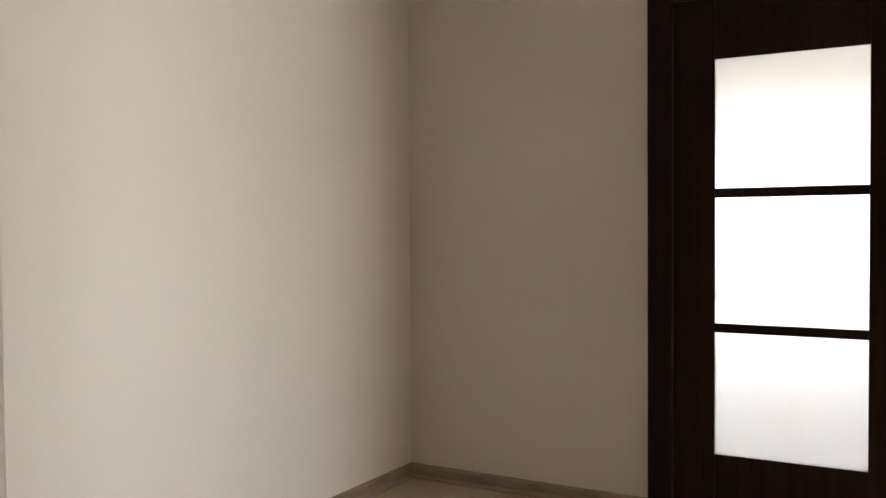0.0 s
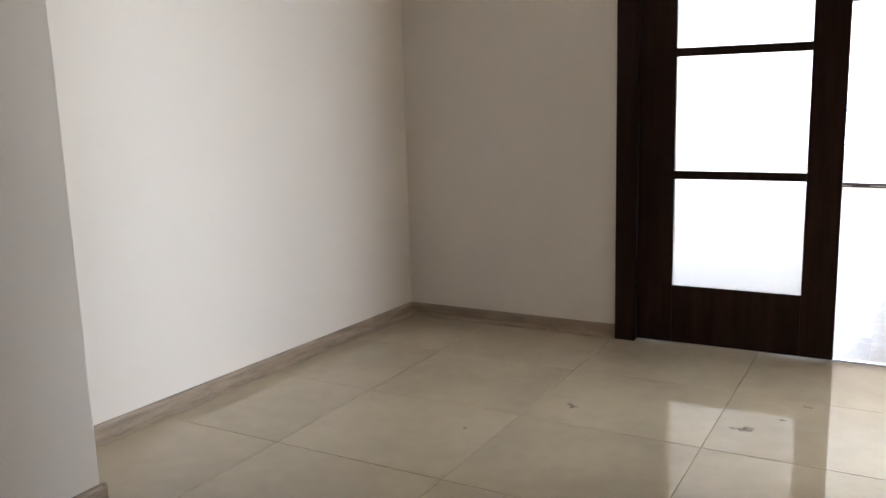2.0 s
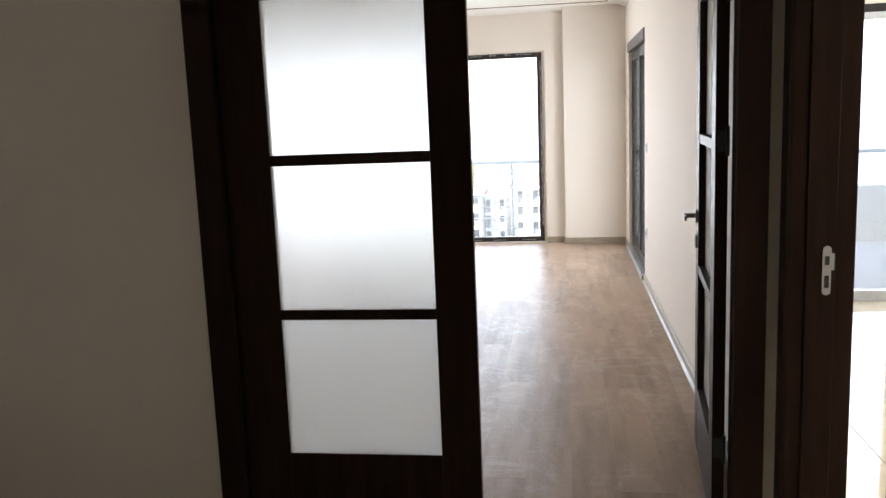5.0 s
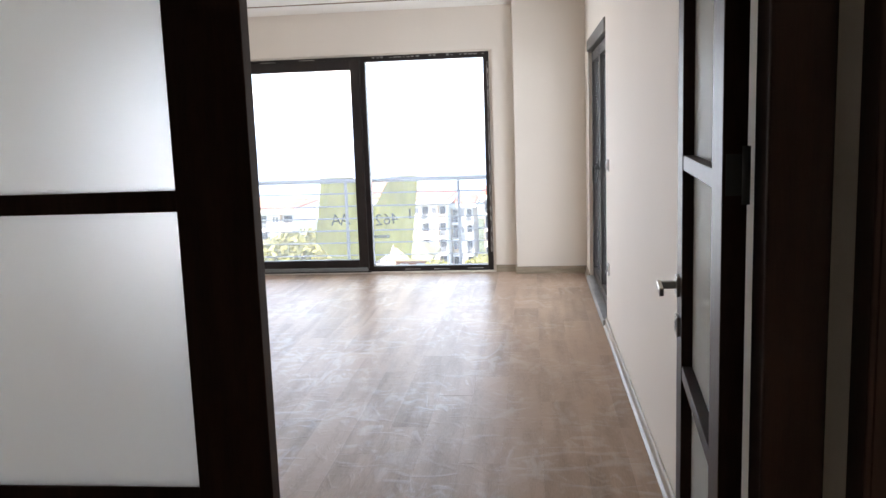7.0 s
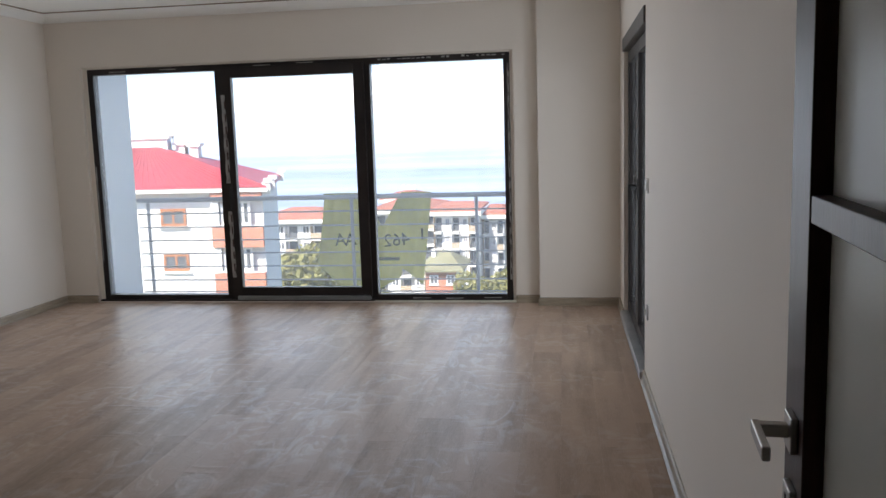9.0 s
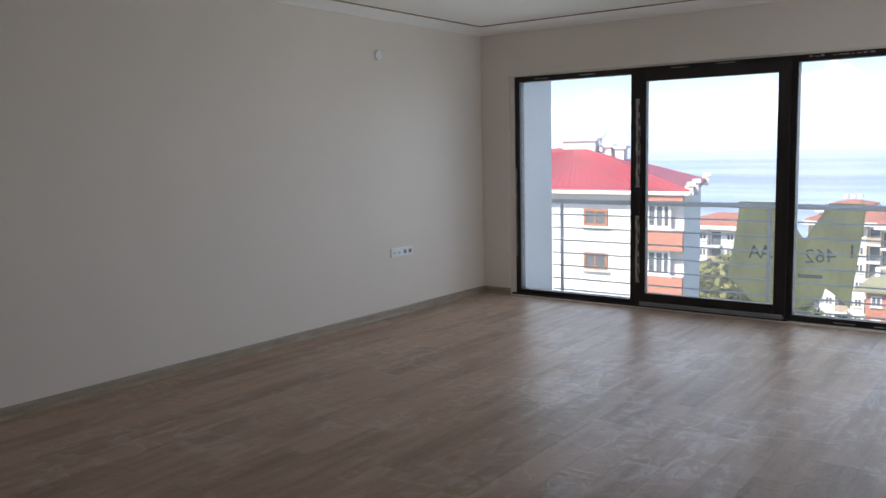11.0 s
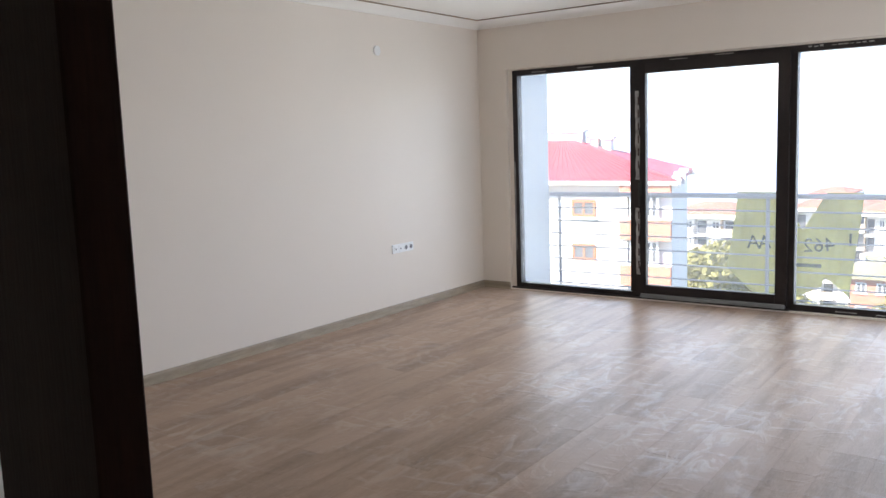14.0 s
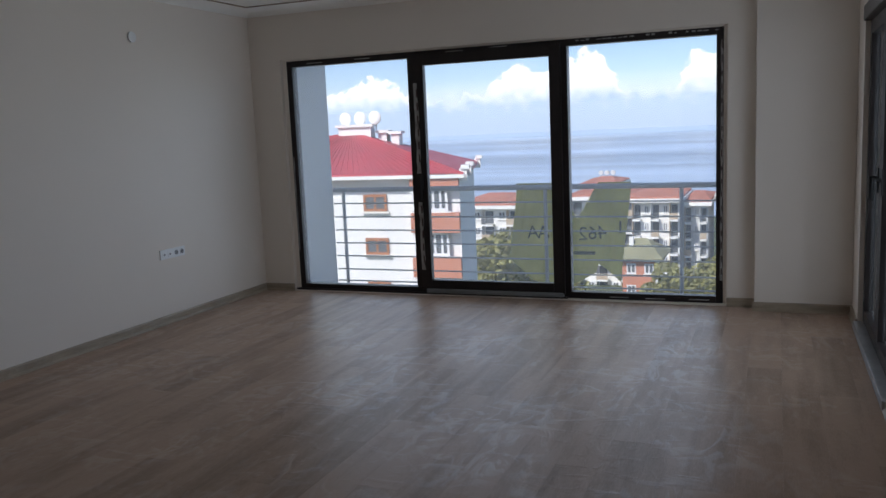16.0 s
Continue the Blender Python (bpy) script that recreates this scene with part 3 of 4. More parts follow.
switch_plate("light_switch", 4.42, 1.185, "white plastic light switch beside the balcony door")
switch_plate("wall_socket", 4.42, 0.46, "white plastic power socket beside the balcony door")
sk = thing("socket_panel", "white four-gang socket panel on the cream wall", "socket")
part("plate", boxes((-4.0, -3.989, 5.46, 5.765, 0.538, 0.618), bevel=0.003), M_PLASTIC, sk)
for y in (5.655, 5.725):
    so = part("socket", tube((-3.990, y, 0.578), (-3.986, y, 0.578), 0.026, 24), M_PLASTIC, sk)
    # wells, pin holes and ports: shade put into flat grey and black pieces
    part("well", tube((-3.987, y, 0.578), (-3.985, y, 0.578), 0.020, 24), mat("well_shade_grey", (0.25, 0.25, 0.25), 0.5), so)
    for dy in (-0.009, 0.009):
        part("pin_hole", tube((-3.986, y + dy, 0.578), (-3.984, y + dy, 0.578), 0.004, 8), M_DARK, so)
for y in (5.505, 5.575):
    so = part("data_outlet", boxes((-3.990, -3.986, y - 0.025, y + 0.025, 0.553, 0.603), bevel=0.002), M_PLASTIC, sk)
    part("port", boxes((-3.987, -3.985, y - 0.007, y + 0.007, 0.570, 0.582)), M_DARK, so)
cap = thing("wall_lamp_cap", "round white cover cap over a wall lamp outlet", "cover cap")
part("cover", tube((-4.0, 5.364, 2.325), (-3.985, 5.364, 2.325), 0.042, 28), M_PLASTIC, cap, smooth=False)

def spill(x, y, r, seed):
    """A dried splash of plaster on the tiles."""
    rnd = random.Random(seed)
    bm = bmesh.new()
    for k in range(9):
        a, d = rnd.uniform(0, 6.28), r * rnd.uniform(0, 0.9)
        q = r * rnd.uniform(0.15, 0.4)
        n = 9
        c = Vector((x + math.cos(a) * d, y + math.sin(a) * d * 0.7, 0.0002))
        ringv = [bm.verts.new(c + Vector((math.cos(j * 6.2832 / n) * q * rnd.uniform(0.6, 1.2), math.sin(j * 6.2832 / n) * q * rnd.uniform(0.6, 1.2), 0))) for j in range(n)]
        topv = bm.verts.new(c + Vector((0, 0, 0.0016 + 0.0002 * k)))
        for j in range(n):
            bm.faces.new((ringv[j], ringv[(j + 1) % n], topv))
    ob = part("plaster_spot", bm, M_SPOT)
    tagged(ob, "dried brownish plaster splash on the polished tiles", "stain", "plaster splashes")


M_SPOT = mat("dried_plaster", (0.27, 0.22, 0.17), 0.9, vary=0.3, scale=30)
spill(0.02, -0.93, 0.045, 1)
spill(-0.62, -0.97, 0.03, 2)
spill(0.13, -0.78, 0.02, 3)
spill(0.2, -0.6, 0.02, 4)
spill(-0.9, -1.35, 0.012, 5)

# ---- balcony ----
structure("balcony_floor", boxes((-4.2, 4.9, 7.16, 8.40, -0.45, -0.24), (1.42, 4.9, 3.95, 7.16, -0.45, -0.24)), M_RENDER, "pale concrete balcony floor", "balcony")
structure("balcony_side_wall", boxes((-4.2, -3.88, 7.16, 8.20, -0.45, 2.95), bevel=0.01), M_RENDER, "white rendered wall at the balcony's end", "wall")
structure("balcony_end_wall", boxes((4.7, 4.9, 3.95, 8.40, -0.24, 2.95)), M_RENDER, "white rendered wall beside the kitchen balcony", "wall")
structure("balcony_parapet", boxes((1.9, 4.7, 8.16, 8.28, -0.24, 0.46), bevel=0.006), M_RENDER, "low white balcony parapet", "parapet")
rail = thing("balcony_railing", "grey painted steel balcony railing with thin horizontal bars", "railing")
part("handrail", tube((-3.87, 8.20, 0.885), (4.7, 8.20, 0.885), 0.026, 14), M_RAIL, rail, smooth=True)
for z in (0.735, 0.585, 0.44, 0.295, 0.15, 0.0, -0.13):
    part("bar", tube((-3.87, 8.20, z), (1.9, 8.20, z), 0.008, 8), M_RAIL, rail, smooth=True)
for x in (-3.76, -2.77, -1.46, -0.13, 1.2):
    po = part("post", tube((x, 8.215, -0.24), (x, 8.215, 0.87), 0.019, 12), M_RAIL, rail, smooth=True)
    part("foot_plate", boxes((x - 0.05, x + 0.05, 8.165, 8.265, -0.24, -0.228), bevel=0.002), M_RAIL, po)
for x in (3.3,):
    part("post", tube((x, 8.215, 0.46), (x, 8.215, 0.87), 0.019, 12), M_RAIL, rail, smooth=True)


def banner():
    b = thing("banner", "yellow cloth banner with mirrored dark lettering, hung over the railing", "banner")

    def top(x):
        if x < -1.36:
            return 0.925
        if x < -1.13:
            return 0.925 - (x + 1.36) / 0.23 * 0.36
        if x < -0.92:
            return 0.565 + (x + 1.13) / 0.21 * 0.36
        return 0.925

    def bot(x):
        if x < -1.62:
            return 0.16 - (x + 1.87) / 0.25 * 0.24
        if x < -0.95:
            return -0.08 - 0.05 * math.sin((x + 1.62) / 0.67 * math.pi) + 0.10 * max(0, (x + 1.25) / 0.3)
        return 0.10 - (x + 0.95) * 0.5
    bm = bmesh.new()
    cols, rws = 48, 22
    grid = []
    for i in range(cols + 1):
        x = -1.87 + 1.27 * i / cols
        zt, zb = top(x), bot(x)
        col = []
        for j in range(rws + 1):
            f = j / rws
            lean = 0.12 * f if x < -1.7 else 0.0
            xx = x + (0.11 * (1 - f) * max(0, (-1.6 - x) / 0.27)) - 0.12 * f * max(0, (x + 0.85) / 0.25)
            z = zt + (zb - zt) * f
            y = 8.246 + 0.018 * math.sin(x * 13 + 2 * f) + 0.012 * math.sin(x * 31 + 5 * f) + 0.01 * f
            if j == 0:
                y = 8.20
            col.append(bm.verts.new((xx, y, z)))
        grid.append(col)
    for i in range(cols):
        for j in range(rws):
            bm.faces.new((grid[i][j], grid[i + 1][j], grid[i + 1][j + 1], grid[i][j + 1]))
    cl = part("cloth", bm, M_BANNER, b, smooth=True)
    sol = cl.modifiers.new("thickness", "SOLIDIFY")
    sol.thickness = 0.003
    for word, x, z, size in (("462", -0.84, 0.37, 0.19), ("A", -1.53, 0.37, 0.19), ("A", -1.42, 0.37, 0.19)):
        cu = bpy.data.curves.new("letters", "FONT")
        cu.body, cu.size, cu.extrude = word, size, 0.001
        tmp = bpy.data.objects.new("letters", cu)
        scene.collection.objects.link(tmp)
        dg = bpy.context.evaluated_depsgraph_get()
        me = bpy.data.meshes.new_from_object(tmp.evaluated_get(dg))
        bpy.data.objects.remove(tmp)
        me.materials.clear()
        me.materials.append(M_INK)
        ob = new("letters", me)
        ob.parent = b
        ob.matrix_basis = Matrix.Translation((x, 8.212, z)) @ pose(0, 0, 0, 90, 0, 180) @ pose(0, 0, 0, 0, 0, -5)
    part("print_bar", boxes((-1.18, -0.96, 8.210, 8.213, 0.20, 0.235)), M_INK, b)
    part("print_bar", boxes((-0.72, -0.70, 8.210, 8.213, 0.42, 0.54)), M_INK, b)
    return b


banner()

# ---- outdoors ----
def ground_z(y):
    return -13.0 - max(0.0, y) * 0.078


bm = bmesh.new()
rowsg = []
for j, y in enumerate((-300, -50, 0, 40, 80, 120, 180, 250, 330, 430)):
    rowsg.append([bm.verts.new((x, y, ground_z(y) + random.uniform(-0.8, 0.8) * (y < 400))) for x in range(-1600, 1601, 80)])
for r, q in zip(rowsg, rowsg[1:]):
    for k in range(len(r) - 1):
        bm.faces.new((r[k], r[k + 1], q[k + 1], q[k]))
structure("ground", bm, M_GRASS, "green hillside falling away towards the sea", "ground")
bm = bmesh.new()
v = [bm.verts.new(p) for p in ((-4800, 380, -45), (4800, 380, -45), (4800, 4900, -45), (-4800, 4900, -45))]
bm.faces.new(v)
structure("water", bm, M_SEA, "calm pale blue sea reaching the horizon", "sea")


def hip_roof(x0, x1, y0, y1, z0, z1, a, b):
    bm = bmesh.new()
    ym = (y0 + y1) / 2
    p = [bm.verts.new(q) for q in ((x0, y0, z0), (x1, y0, z0), (x1, y1, z0), (x0, y1, z0), (a, ym, z1), (b, ym, z1),
                                   (x0, y0, z0 - 0.25), (x1, y0, z0 - 0.25), (x1, y1, z0 - 0.25), (x0, y1, z0 - 0.25))]
    for f in ((0, 1, 5, 4), (1, 2, 5), (2, 3, 4, 5), (3, 0, 4), (6, 7, 1, 0), (7, 8, 2, 1), (8, 9, 3, 2), (9, 6, 0, 3), (9, 8, 7, 6)):
        bm.faces.new([p[k] for k in f])
    bmesh.ops.recalc_face_normals(bm, faces=bm.faces[:])
    return bm


def window_unit(parent, x0, x1, y, z0, z1, frame_mat, lights=2):
    w = part("window", boxes(*ring(x0, x1, y - 0.10, y + 0.05, z0, z1, 0.14)), frame_mat, parent)
    part("glass", boxes((x0 + 0.1, x1 - 0.1, y - 0.04, y - 0.01, z0 + 0.1, z1 - 0.1)), M_WINDARK, w)
    for k in range(1, lights):
        xm = x0 + (x1 - x0) * k / lights
        part("mullion", boxes((xm - 0.06, xm + 0.06, y - 0.09, y - 0.041, z0 + 0.1, z1 - 0.1)), frame_mat, w)
    part("sill", boxes((x0 - 0.12, x1 + 0.12, y - 0.2, y, z0 - 0.1, z0 - 0.01)), M_RENDER, w)
    return w


def near_house():
    h = thing("apartment_house", "white apartment house with a red hipped roof and orange-brown balconies", "building")
    part("wall", boxes((-31, -14.35, 40, 52, -32, -0.75)), M_FACADE, h)
    for x, y in ((-14.30, 39.5), (-14.30, 43.0), (-14.30, 52.2)):
        part("eave_bracket", boxes((x, x + 0.42, y, y + 0.5, -1.15, -0.55), (x + 0.1, x + 0.55, y - 0.1, y + 0.6, -0.55, -0.35)), M_FACADE, h)
    part("gutter", boxes((-31.4, -14.0, 39.15, 39.32, -0.98, -0.80)), M_FACADE, h)
    rf = part("roof", hip_roof(-31.8, -14.05, 39.3, 52.7, -0.72, 1.42, -22.9, -21.3), M_ROOF, h, "red metal roof")
    shear = Matrix.Identity(4)
    shear[0][1], shear[0][3] = -0.29, 0.29 * 40
    for k in range(44):
        x = -31.6 + k * 0.405
        xr = -22.9 + 1.6 * k / 43
        f = 0.96
        bm = tube((x, 39.35, -0.70), (x + (xr - x) * f, 39.35 + 6.65 * f, -0.70 + 2.12 * f), 0.035, 5)
        part("seam", bm, M_ROOF, rf)
    for x, y, z0, z1, w in ((-21.5, 45.6, 0.6, 1.95, 1.1), (-19.75, 46.2, 0.3, 1.55, 0.28), (-18.9, 46.2, 0.2, 1.45, 0.26), (-24.9, 45.0, 0.2, 1.5, 0.35)):
        ch = part("chimney", boxes((x - w, x + w, y, y + 1.4, z0, z1), (x - w - 0.15, x + w + 0.15, y - 0.15, y + 1.55, z1 - 0.15, z1 + 0.02)), M_FACADE, rf)
    part("skylight", boxes((-24.0, -22.9, 42.4, 43.4, 0.2, 0.62)), M_FACADE2, rf)
    # floors
    for fz in (-2.72, -5.06, -7.45, -9.8, -12.2):
        window_unit(h, -19.88, -18.50, 40, fz, fz + 0.9, M_WINWOOD)
        window_unit(h, -23.2, -22.2, 40, fz - 0.2, fz + 1.0, M_WINWOOD)
        bay = part("bay", boxes((-17.05, -14.36, 39.3, 39.999, fz - 1.05, fz - 0.05)), M_BRICKRED, h, "orange-brown balcony front")
        window_unit(h, -16.6, -15.0, 39.75, fz + 0.02, fz + 1.28, M_WINWHITE, 4)
        part("bay_back", boxes((-17.05, -16.65, 39.45, 39.999, fz - 0.05, fz + 1.30)), M_FACADE, h)
        rl = part("balcony_rail", boxes((-17.05, -14.36, 39.25, 39.29, fz + 0.02, fz + 0.08)), M_WINWHITE, bay)
    part("bay_top", boxes((-17.05, -14.36, 39.3, 39.999, -1.42, -0.76)), M_BRICKRED, h, "orange-brown band under the eaves")
    for o in h.children_recursive:
        o.data.transform(shear)
    for k, x in enumerate((-23.9, -22.9, -21.9)):
        d = thing("satellite_dish", "white satellite dish on the red roofed house", "satellite dish", "rooftop dishes")
        bm = bmesh.new()
        bmesh.ops.create_uvsphere(bm, u_segments=16, v_segments=8, radius=0.42)
        for vv in bm.verts:
            vv.co.y = vv.co.y * 0.25 if vv.co.y > 0 else vv.co.y * 0.2
        bmesh.ops.translate(bm, verts=bm.verts[:], vec=(x, 46, 2.32))
        part("reflector", bm, M_FACADE, d, smooth=True)
        part("mast", tube((x, 46.15, 1.6), (x, 46.15, 2.2), 0.04, 8), M_RAIL, d)


near_house()


def block(x0, x1, y, depth, ztop, zbase, bays, label, roof=M_TERRA, wall=M_FACADE, floor_h=2.35, ridge=1.1):
    h = thing("apartment_block", label, "building", "apartment blocks on the slope")
    part("wall", boxes((x0, x1, y, y + depth, zbase, ztop)), wall, h)
    part("eave", boxes((x0 - 0.7, x1 + 0.6, y - 1.5, y + depth + 1, ztop, ztop + 0.5)), M_FACADE, h)
    part("roof", hip_roof(x0 - 0.5, x1 + 0.4, y - 1.2, y + depth + 1, ztop + 0.76, ztop + 0.76 + ridge, x0 + (x1 - x0) * 0.3, x0 + (x1 - x0) * 0.7), roof, h)
    z = ztop - floor_h
    wbay = (x1 - x0) / bays
    storey = 0
    while z > zbase + 1:
        for k in range(bays):
            a, b = x0 + wbay * k, x0 + wbay * (k + 1)
            if k % 2 == 0:
                bal = part("balcony", boxes((a + 0.1, b - 0.1, y - 1.4, y - 0.002, z - 0.22, z + 0.04)), M_FACADE, h)
                if (k // 2 + storey) % 3 == 2:
                    part("parapet", boxes((a + 0.1, b - 0.1, y - 1.4, y - 1.28, z + 0.04, z + 0.9)), M_BEIGE, bal)
                else:
                    part("rail", boxes((a + 0.1, b - 0.1, y - 1.38, y - 1.33, z + 0.78, z + 0.86), (a + 0.1, b - 0.1, y - 1.37, y - 1.34, z + 0.42, z + 0.48),
                                       *[(a + 0.1 + q, a + 0.15 + q, y - 1.37, y - 1.34, z + 0.04, z + 0.78) for q in np.arange(0, wbay - 0.3, 0.22)]), M_WINDARK, bal)
                part("side_wall", boxes((a + 0.02, a + 0.098, y - 1.2, y - 0.002, z - 0.22, z + floor_h - 0.25)), M_BEIGE if k % 4 == 0 else M_FACADE2, h)
                part("balcony_door", boxes((a + wbay * 0.18, b - wbay * 0.18, y - 0.06, y - 0.003, z + 0.06, z + 1.9)), M_WINDARK, h)
            else:
                window_unit(h, a + wbay * 0.22, a + wbay * 0.78, y, z + 0.65, z + 1.85, M_WINWHITE)
        z -= floor_h
        storey += 1
    return h


block(-44.0, -34.2, 118, 12, -10.6, -25, 5, "cream apartment block with red roof and deep balconies")
block(-27.5, -18.4, 122, 12, -9.8, -26, 5, "white apartment block with a terracotta roof")
block(-17.6, -11.4, 116, 12, -9.6, -25, 5, "white apartment block with balconies on every floor", ridge=0.7)
block(-11.2, -8.1, 121, 12, -10.6, -27, 3, "pale grey apartment block with stacked balconies", M_TERRA, M_FACADE2, ridge=0.8)
block(-6.6, 1.4, 124, 12, -9.7, -27, 7, "cream apartment block with dark balcony rails", ridge=0.9)
block(-38.0, -31.0, 175, 12, -12.3, -30, 5, "distant white apartment block with red roof")
block(-31.2, -26.0, 150, 12, -10.2, -30, 3, "distant white apartment block with solar tanks on its red roof", ridge=0.9)
for x in (-29.7, -28.6, -27.5):
    tank = thing("solar_tank", "round pale water tank on a far red roof", "water tank", "rooftop water tanks")
    part("tank", tube((x, 155.6, -7.95), (x, 156.4, -7.95), 0.42, 16), M_FACADE2, tank)
    part("stand", boxes((x - 0.3, x - 0.22, 155.9, 156.0, -8.7, -8.2), (x + 0.22, x + 0.3, 155.9, 156.0, -8.7, -8.2)), M_RAIL, tank)


def small_house():
    h = thing("small_house", "orange-red house with a mossy green hipped roof", "house")
    y = 100
    part("wall", boxes((-16.4, -12.5, y, y + 7, -24, -14.9)), M_BRICKRED, h)
    part("side_wall", boxes((-12.498, -12.3, y + 0.002, y + 7, -24, -14.9)), M_FACADE, h)
    part("roof", hip_roof(-17.6, -11.6, y - 0.8, y + 8, -14.8, -12.9, -15.4, -14.0), M_GREENROOF, h)
    part("chimney", boxes((-15.9, -15.4, y + 2, y + 2.6, -14.2, -12.6)), M_FACADE, h)
    for z in (-16.7, -19.3):
        for x in (-15.9, -13.8):
            window_unit(h, x, x + 1.1, y, z, z + 1.2, M_WINWHITE)


small_house()


def tree(x, y, z, height, spread, seed, leaves=2600, size=0.30, label="leafy green tree on the slope below the balcony"):
    rnd = random.Random(seed)
    t = thing("tree", label, "tree", "trees below the balcony")
    bm = bmesh.new()
    trunk_top = Vector((x, y, z + height * 0.55))
    bmesh.ops.create_cone(bm, cap_ends=True, segments=8, radius1=0.25, radius2=0.1, depth=height * 0.55, matrix=Matrix.Translation((x, y, z + height * 0.275)))
    lobes = []
    for k in range(9):
        a = rnd.uniform(0, 6.28)
        c = Vector((x + math.cos(a) * spread * rnd.uniform(0.2, 0.7), y + math.sin(a) * spread * rnd.uniform(0.2, 0.7), z + height * rnd.uniform(0.5, 0.95)))
        lobes.append((c, spread * rnd.uniform(0.3, 0.5)))
        start = Vector((x, y, z + height * rnd.uniform(0.3, 0.5)))
        m = Matrix.Translation((start + c) / 2) @ (c - start).to_track_quat("Z", "Y").to_matrix().to_4x4()
        bmesh.ops.create_cone(bm, cap_ends=True, segments=6, radius1=0.10, radius2=0.03, depth=(c - start).length, matrix=m)
    part("trunk", bm, M_BARK, t)
    verts, faces = [], []
    for k in range(leaves):
        c, r = rnd.choice(lobes)
        d = Vector((rnd.gauss(0, 1), rnd.gauss(0, 1), rnd.gauss(0, 1))).normalized() * r * rnd.uniform(0.55, 1.08)
        p = c + d
        u = Vector((rnd.gauss(0, 1), rnd.gauss(0, 1), rnd.gauss(0, 1))).normalized()
        w = u.orthogonal().normalized()
        s = size * rnd.uniform(0.6, 1.3)
        i = len(verts)
        verts += [p + u * s, p + w * s * 0.6, p - u * s, p - w * s * 0.6]
        faces.append((i, i + 1, i + 2, i + 3))
    me = bpy.data.meshes.new("crown")
    me.from_pydata([tuple(q) for q in verts], [], faces)
    me.materials.append(M_LEAF)
    ob = new("crown", me)
    ob.parent = t
    return t


tree(-21.5, 66, -17.5, 10.5, 3.6, 1, 3400)
tree(-18.0, 70, -18.0, 9.5, 3.4, 2, 3200)
tree(-8.4, 92, -21, 6.4, 3.2, 3)
tree(-5.2, 90, -21, 7.0, 3.4, 4)
tree(-11.0, 94, -22.5, 5.4, 2.6, 5)
tree(-1.5, 95, -21, 6.6, 3.4, 6)
tree(-27, 74, -18.8, 6.5, 3.4, 7)

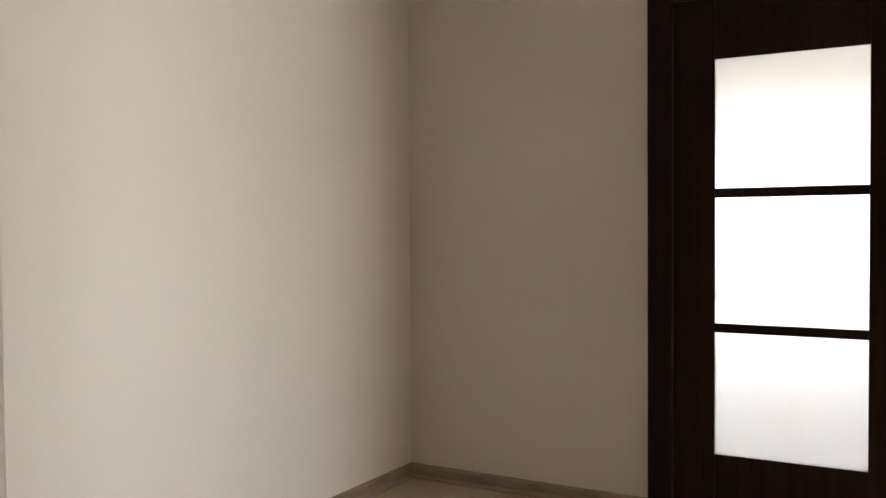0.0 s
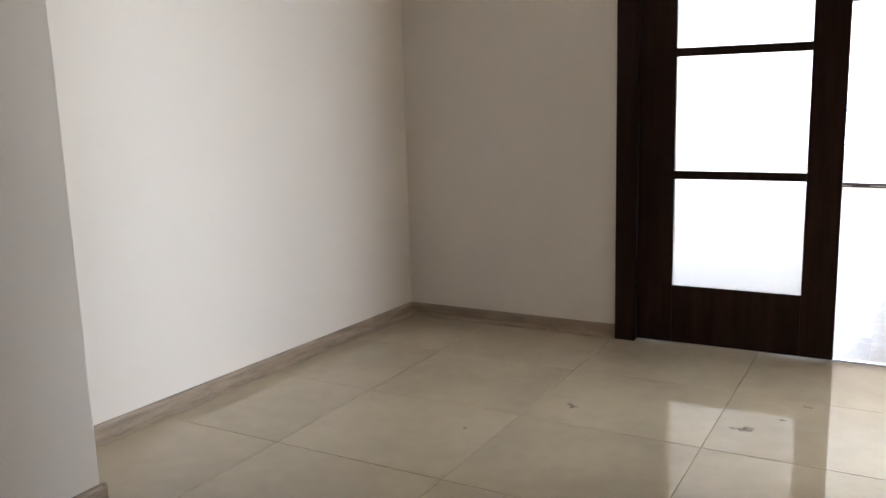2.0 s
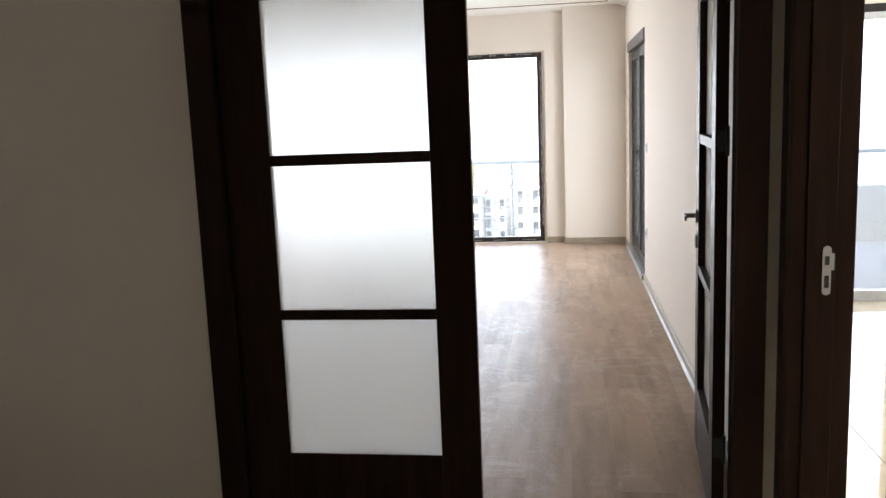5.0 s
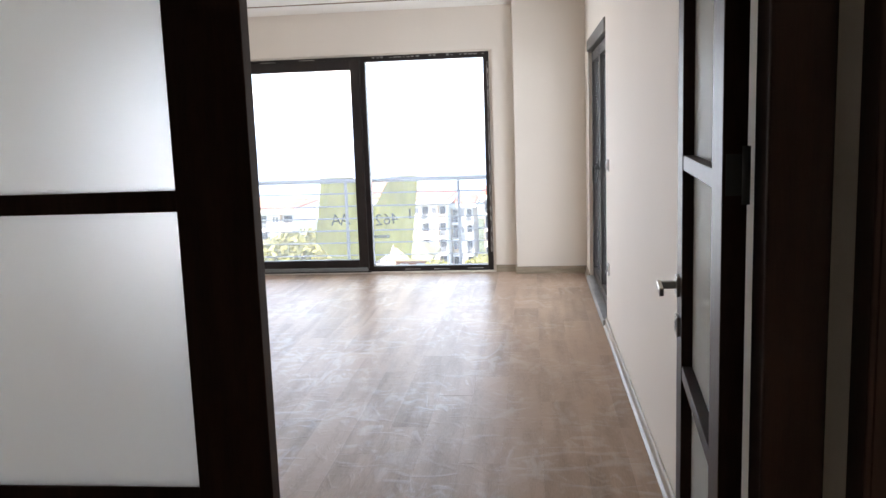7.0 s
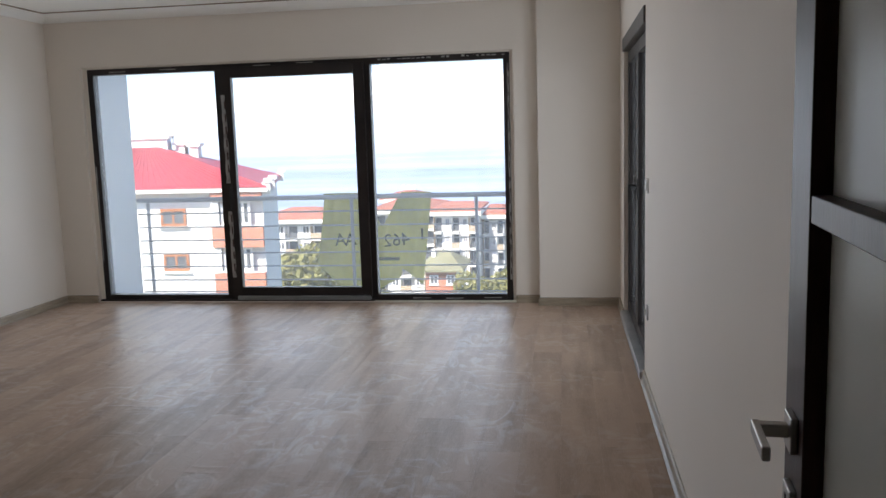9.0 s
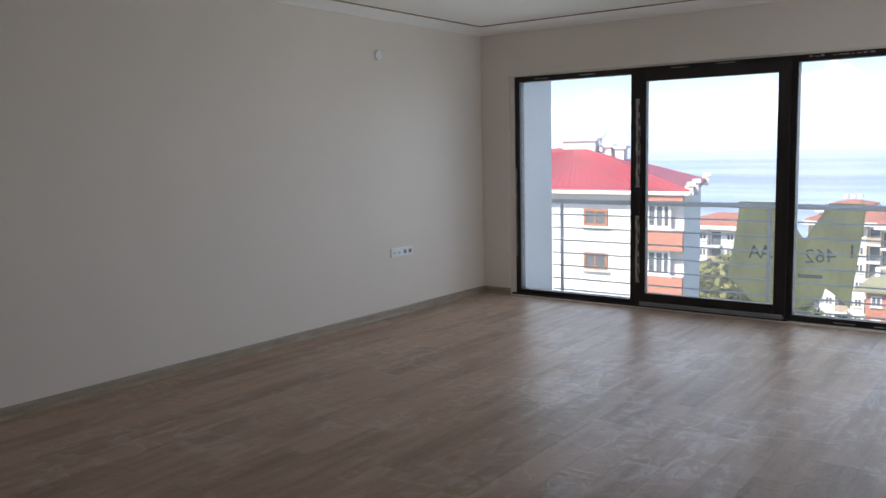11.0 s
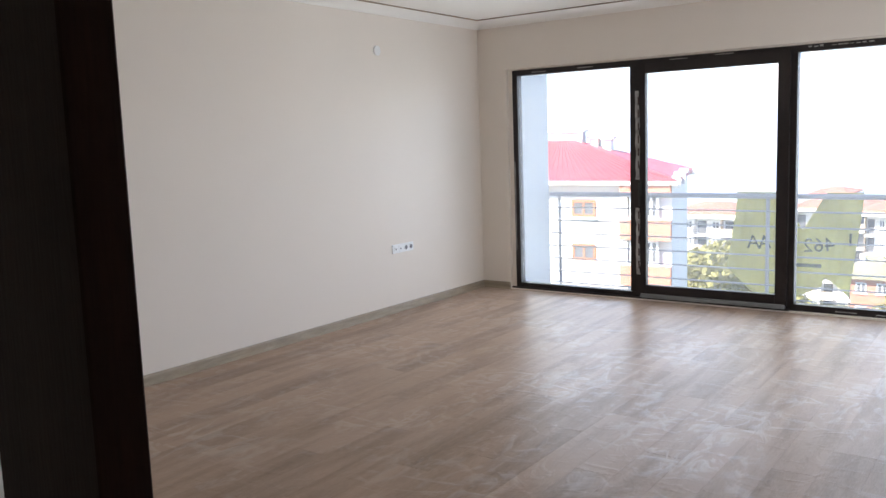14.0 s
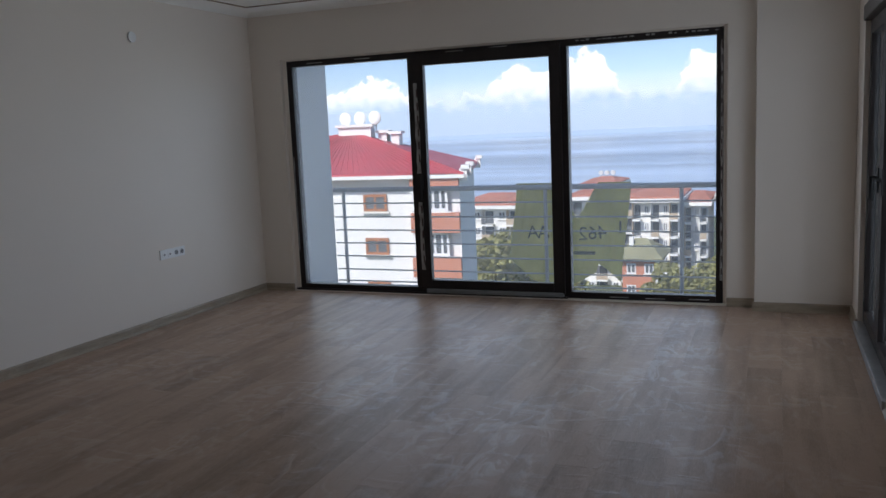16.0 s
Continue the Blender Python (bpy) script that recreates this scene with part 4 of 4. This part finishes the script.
# cumulus bank far out over the sea: one glowing sheet behind everything
def cloud_material():
    m = bpy.data.materials.new("cumulus")
    m.use_nodes = True
    n, l = m.node_tree.nodes, m.node_tree.links
    n.remove(n["Principled BSDF"])

    def math_node(op, a, b=None, c=None):
        k = n.new("ShaderNodeMath")
        k.operation = op
        for i, v in enumerate((a, b, c)):
            if v is None:
                continue
            if isinstance(v, (int, float)):
                k.inputs[i].default_value = v
            else:
                l.new(v, k.inputs[i])
        return k.outputs[0]
    tc, sep = n.new("ShaderNodeTexCoord"), n.new("ShaderNodeSeparateXYZ")
    l.new(tc.outputs["Object"], sep.inputs[0])
    x, z = sep.outputs["X"], sep.outputs["Z"]
    u = n.new("ShaderNodeMapRange")
    u.inputs["From Min"].default_value, u.inputs["From Max"].default_value = -2400, 600
    l.new(x, u.inputs["Value"])
    ramp = n.new("ShaderNodeValToRGB")
    cr = ramp.color_ramp
    stops = [(0.0, 0.5), (0.2, 0.62), (0.26, 0.45), (0.31, 0.66), (0.36, 0.42), (0.40, 0.22), (0.46, 0.32), (0.505, 0.78), (0.535, 0.62), (0.555, 0.72), (0.60, 0.90),
             (0.635, 0.30), (0.66, 0.0), (0.685, 0.2), (0.715, 0.75), (0.735, 0.68), (0.76, 0.2), (0.85, 0.5), (1.0, 0.3)]
    for k, (p, v) in enumerate(stops):
        e = cr.elements[k] if k < 2 else cr.elements.new(p)
        e.position, e.color = p, (v, v, v, 1)
    cr.interpolation = "EASE"
    l.new(u.outputs[0], ramp.inputs["Fac"])
    nz = n.new("ShaderNodeTexNoise")
    nz.inputs["Scale"].default_value, nz.inputs["Detail"].default_value, nz.inputs["Roughness"].default_value = 0.017, 7, 0.55
    l.new(tc.outputs["Object"], nz.inputs["Vector"])
    bil = math_node("MULTIPLY", math_node("SUBTRACT", nz.outputs["Fac"], 0.5), 170)
    height = math_node("MULTIPLY_ADD", ramp.outputs["Color"], 215, 62)
    edge = math_node("ADD", math_node("SUBTRACT", height, z), bil)
    alpha = n.new("ShaderNodeMapRange")
    alpha.interpolation_type = "SMOOTHSTEP"
    alpha.inputs["From Min"].default_value, alpha.inputs["From Max"].default_value = -4, 14
    l.new(edge, alpha.inputs["Value"])
    foot = n.new("ShaderNodeMapRange")
    foot.interpolation_type = "SMOOTHSTEP"
    foot.inputs["From Min"].default_value, foot.inputs["From Max"].default_value = 48, 88
    l.new(math_node("MULTIPLY_ADD", bil, 0.35, z), foot.inputs["Value"])
    haze = n.new("ShaderNodeMapRange")
    haze.interpolation_type = "SMOOTHSTEP"
    haze.inputs["From Min"].default_value, haze.inputs["From Max"].default_value = 190, 40
    haze.inputs["To Max"].default_value = 0.8
    l.new(z, haze.inputs["Value"])
    mask = math_node("MAXIMUM", math_node("MULTIPLY", alpha.outputs[0], foot.outputs[0]), haze.outputs[0])
    tone = n.new("ShaderNodeMapRange")
    tone.inputs["From Min"].default_value, tone.inputs["From Max"].default_value = 60, 150
    l.new(math_node("MULTIPLY_ADD", bil, -0.9, z), tone.inputs["Value"])
    col = n.new("ShaderNodeMixRGB")
    col.inputs["Color1"].default_value, col.inputs["Color2"].default_value = (0.47, 0.60, 0.80, 1), (1.0, 0.99, 0.97, 1)
    l.new(tone.outputs[0], col.inputs["Fac"])
    em, tr, mx = n.new("ShaderNodeEmission"), n.new("ShaderNodeBsdfTransparent"), n.new("ShaderNodeMixShader")
    em.inputs["Strength"].default_value = CLOUD_GLOW
    l.new(col.outputs[0], em.inputs["Color"])
    l.new(mask, mx.inputs[0])
    l.new(tr.outputs[0], mx.inputs[1])
    l.new(em.outputs[0], mx.inputs[2])
    l.new(mx.outputs[0], n["Material Output"].inputs["Surface"])
    return m


CLOUD_GLOW = 1.5
bm = bmesh.new()
bm.faces.new([bm.verts.new(p) for p in ((-3600, 3000, -44.5), (2400, 3000, -44.5), (2400, 3000, 420), (-3600, 3000, 420))])
structure("backdrop", bm, cloud_material(), "bank of white cumulus clouds above the sea horizon", "clouds")

# ---- floor pieces ----
structure("floor_hall", boxes((-2.3, 1.43, -6.4, 0.045, -0.15, -0.004), (1.43, 4.8, -3.4, 3.95, -0.15, -0.004)), M_GROUT, "floor bed of hall and kitchen under polished tiles", "floor")
hall_floor = bpy.data.objects["floor_hall"]
structure("floor_living", boxes((-4.2, 1.42, 0.085, 7.16, -0.15, -0.006)), M_DARK, "living room floor under washed oak laminate planks", "floor")
living_floor = bpy.data.objects["floor_living"]


def piece_mesh(name, w, l, h, bevel, material):
    bm = boxes((0, w, 0, l, -h, 0), bevel=bevel, seg=1)
    return mesh_of(name, bm, material)


def lay(name, cache, x0, x1, y0, y1, z, h, bevel, material, parent):
    key = (round(x1 - x0, 3), round(y1 - y0, 3))
    if key not in cache:
        cache[key] = piece_mesh(name, x1 - x0, y1 - y0, h, bevel, material)
    ob = new(name, cache[key])
    ob.parent = parent
    ob.location = (x0, y0, z)


def tile_field(xs, ys, x_lo, x_hi, y_lo, y_hi):
    cache = {}
    for a, b in zip(xs, xs[1:]):
        for c, d in zip(ys, ys[1:]):
            x0, x1, y0, y1 = max(a, x_lo) + 0.0015, min(b, x_hi) - 0.0015, max(c, y_lo) + 0.0015, min(d, y_hi) - 0.0015
            if x1 - x0 > 0.01 and y1 - y0 > 0.01:
                lay("tile", cache, x0, x1, y0, y1, 0, 0.01, 0.0012, M_TILE, hall_floor)


tile_field([-0.083 + 0.688 * k for k in range(-4, 4)], [0.055 + 0.604 * k for k in range(-11, 2)], -2.08, 1.43, -6.2, 0.045)
tile_field([1.245 + 0.622 * k for k in range(0, 7)], [0.05 + 0.633 * k for k in range(-6, 7)], 1.43, 4.6, -3.2, 3.75)

plank_cache = {}
prnd = random.Random(5)
x, col = -4.0, 0
while x < 1.24:
    y = 0.085 - (0.45 * (col * 2 % 3) + 0.1 * (col % 2))
    while y < 6.96:
        a, b = max(y, 0.087), min(y + 1.29, 6.99)
        if b - a > 0.03:
            lay("plank", plank_cache, x + 0.0001, min(x + 0.19, 1.245) - 0.0001, a + 0.0001, b - 0.0001, 0, 0.008, 0.0004, M_LAM, living_floor)
        y += 1.29
    x += 0.19
    col += 1
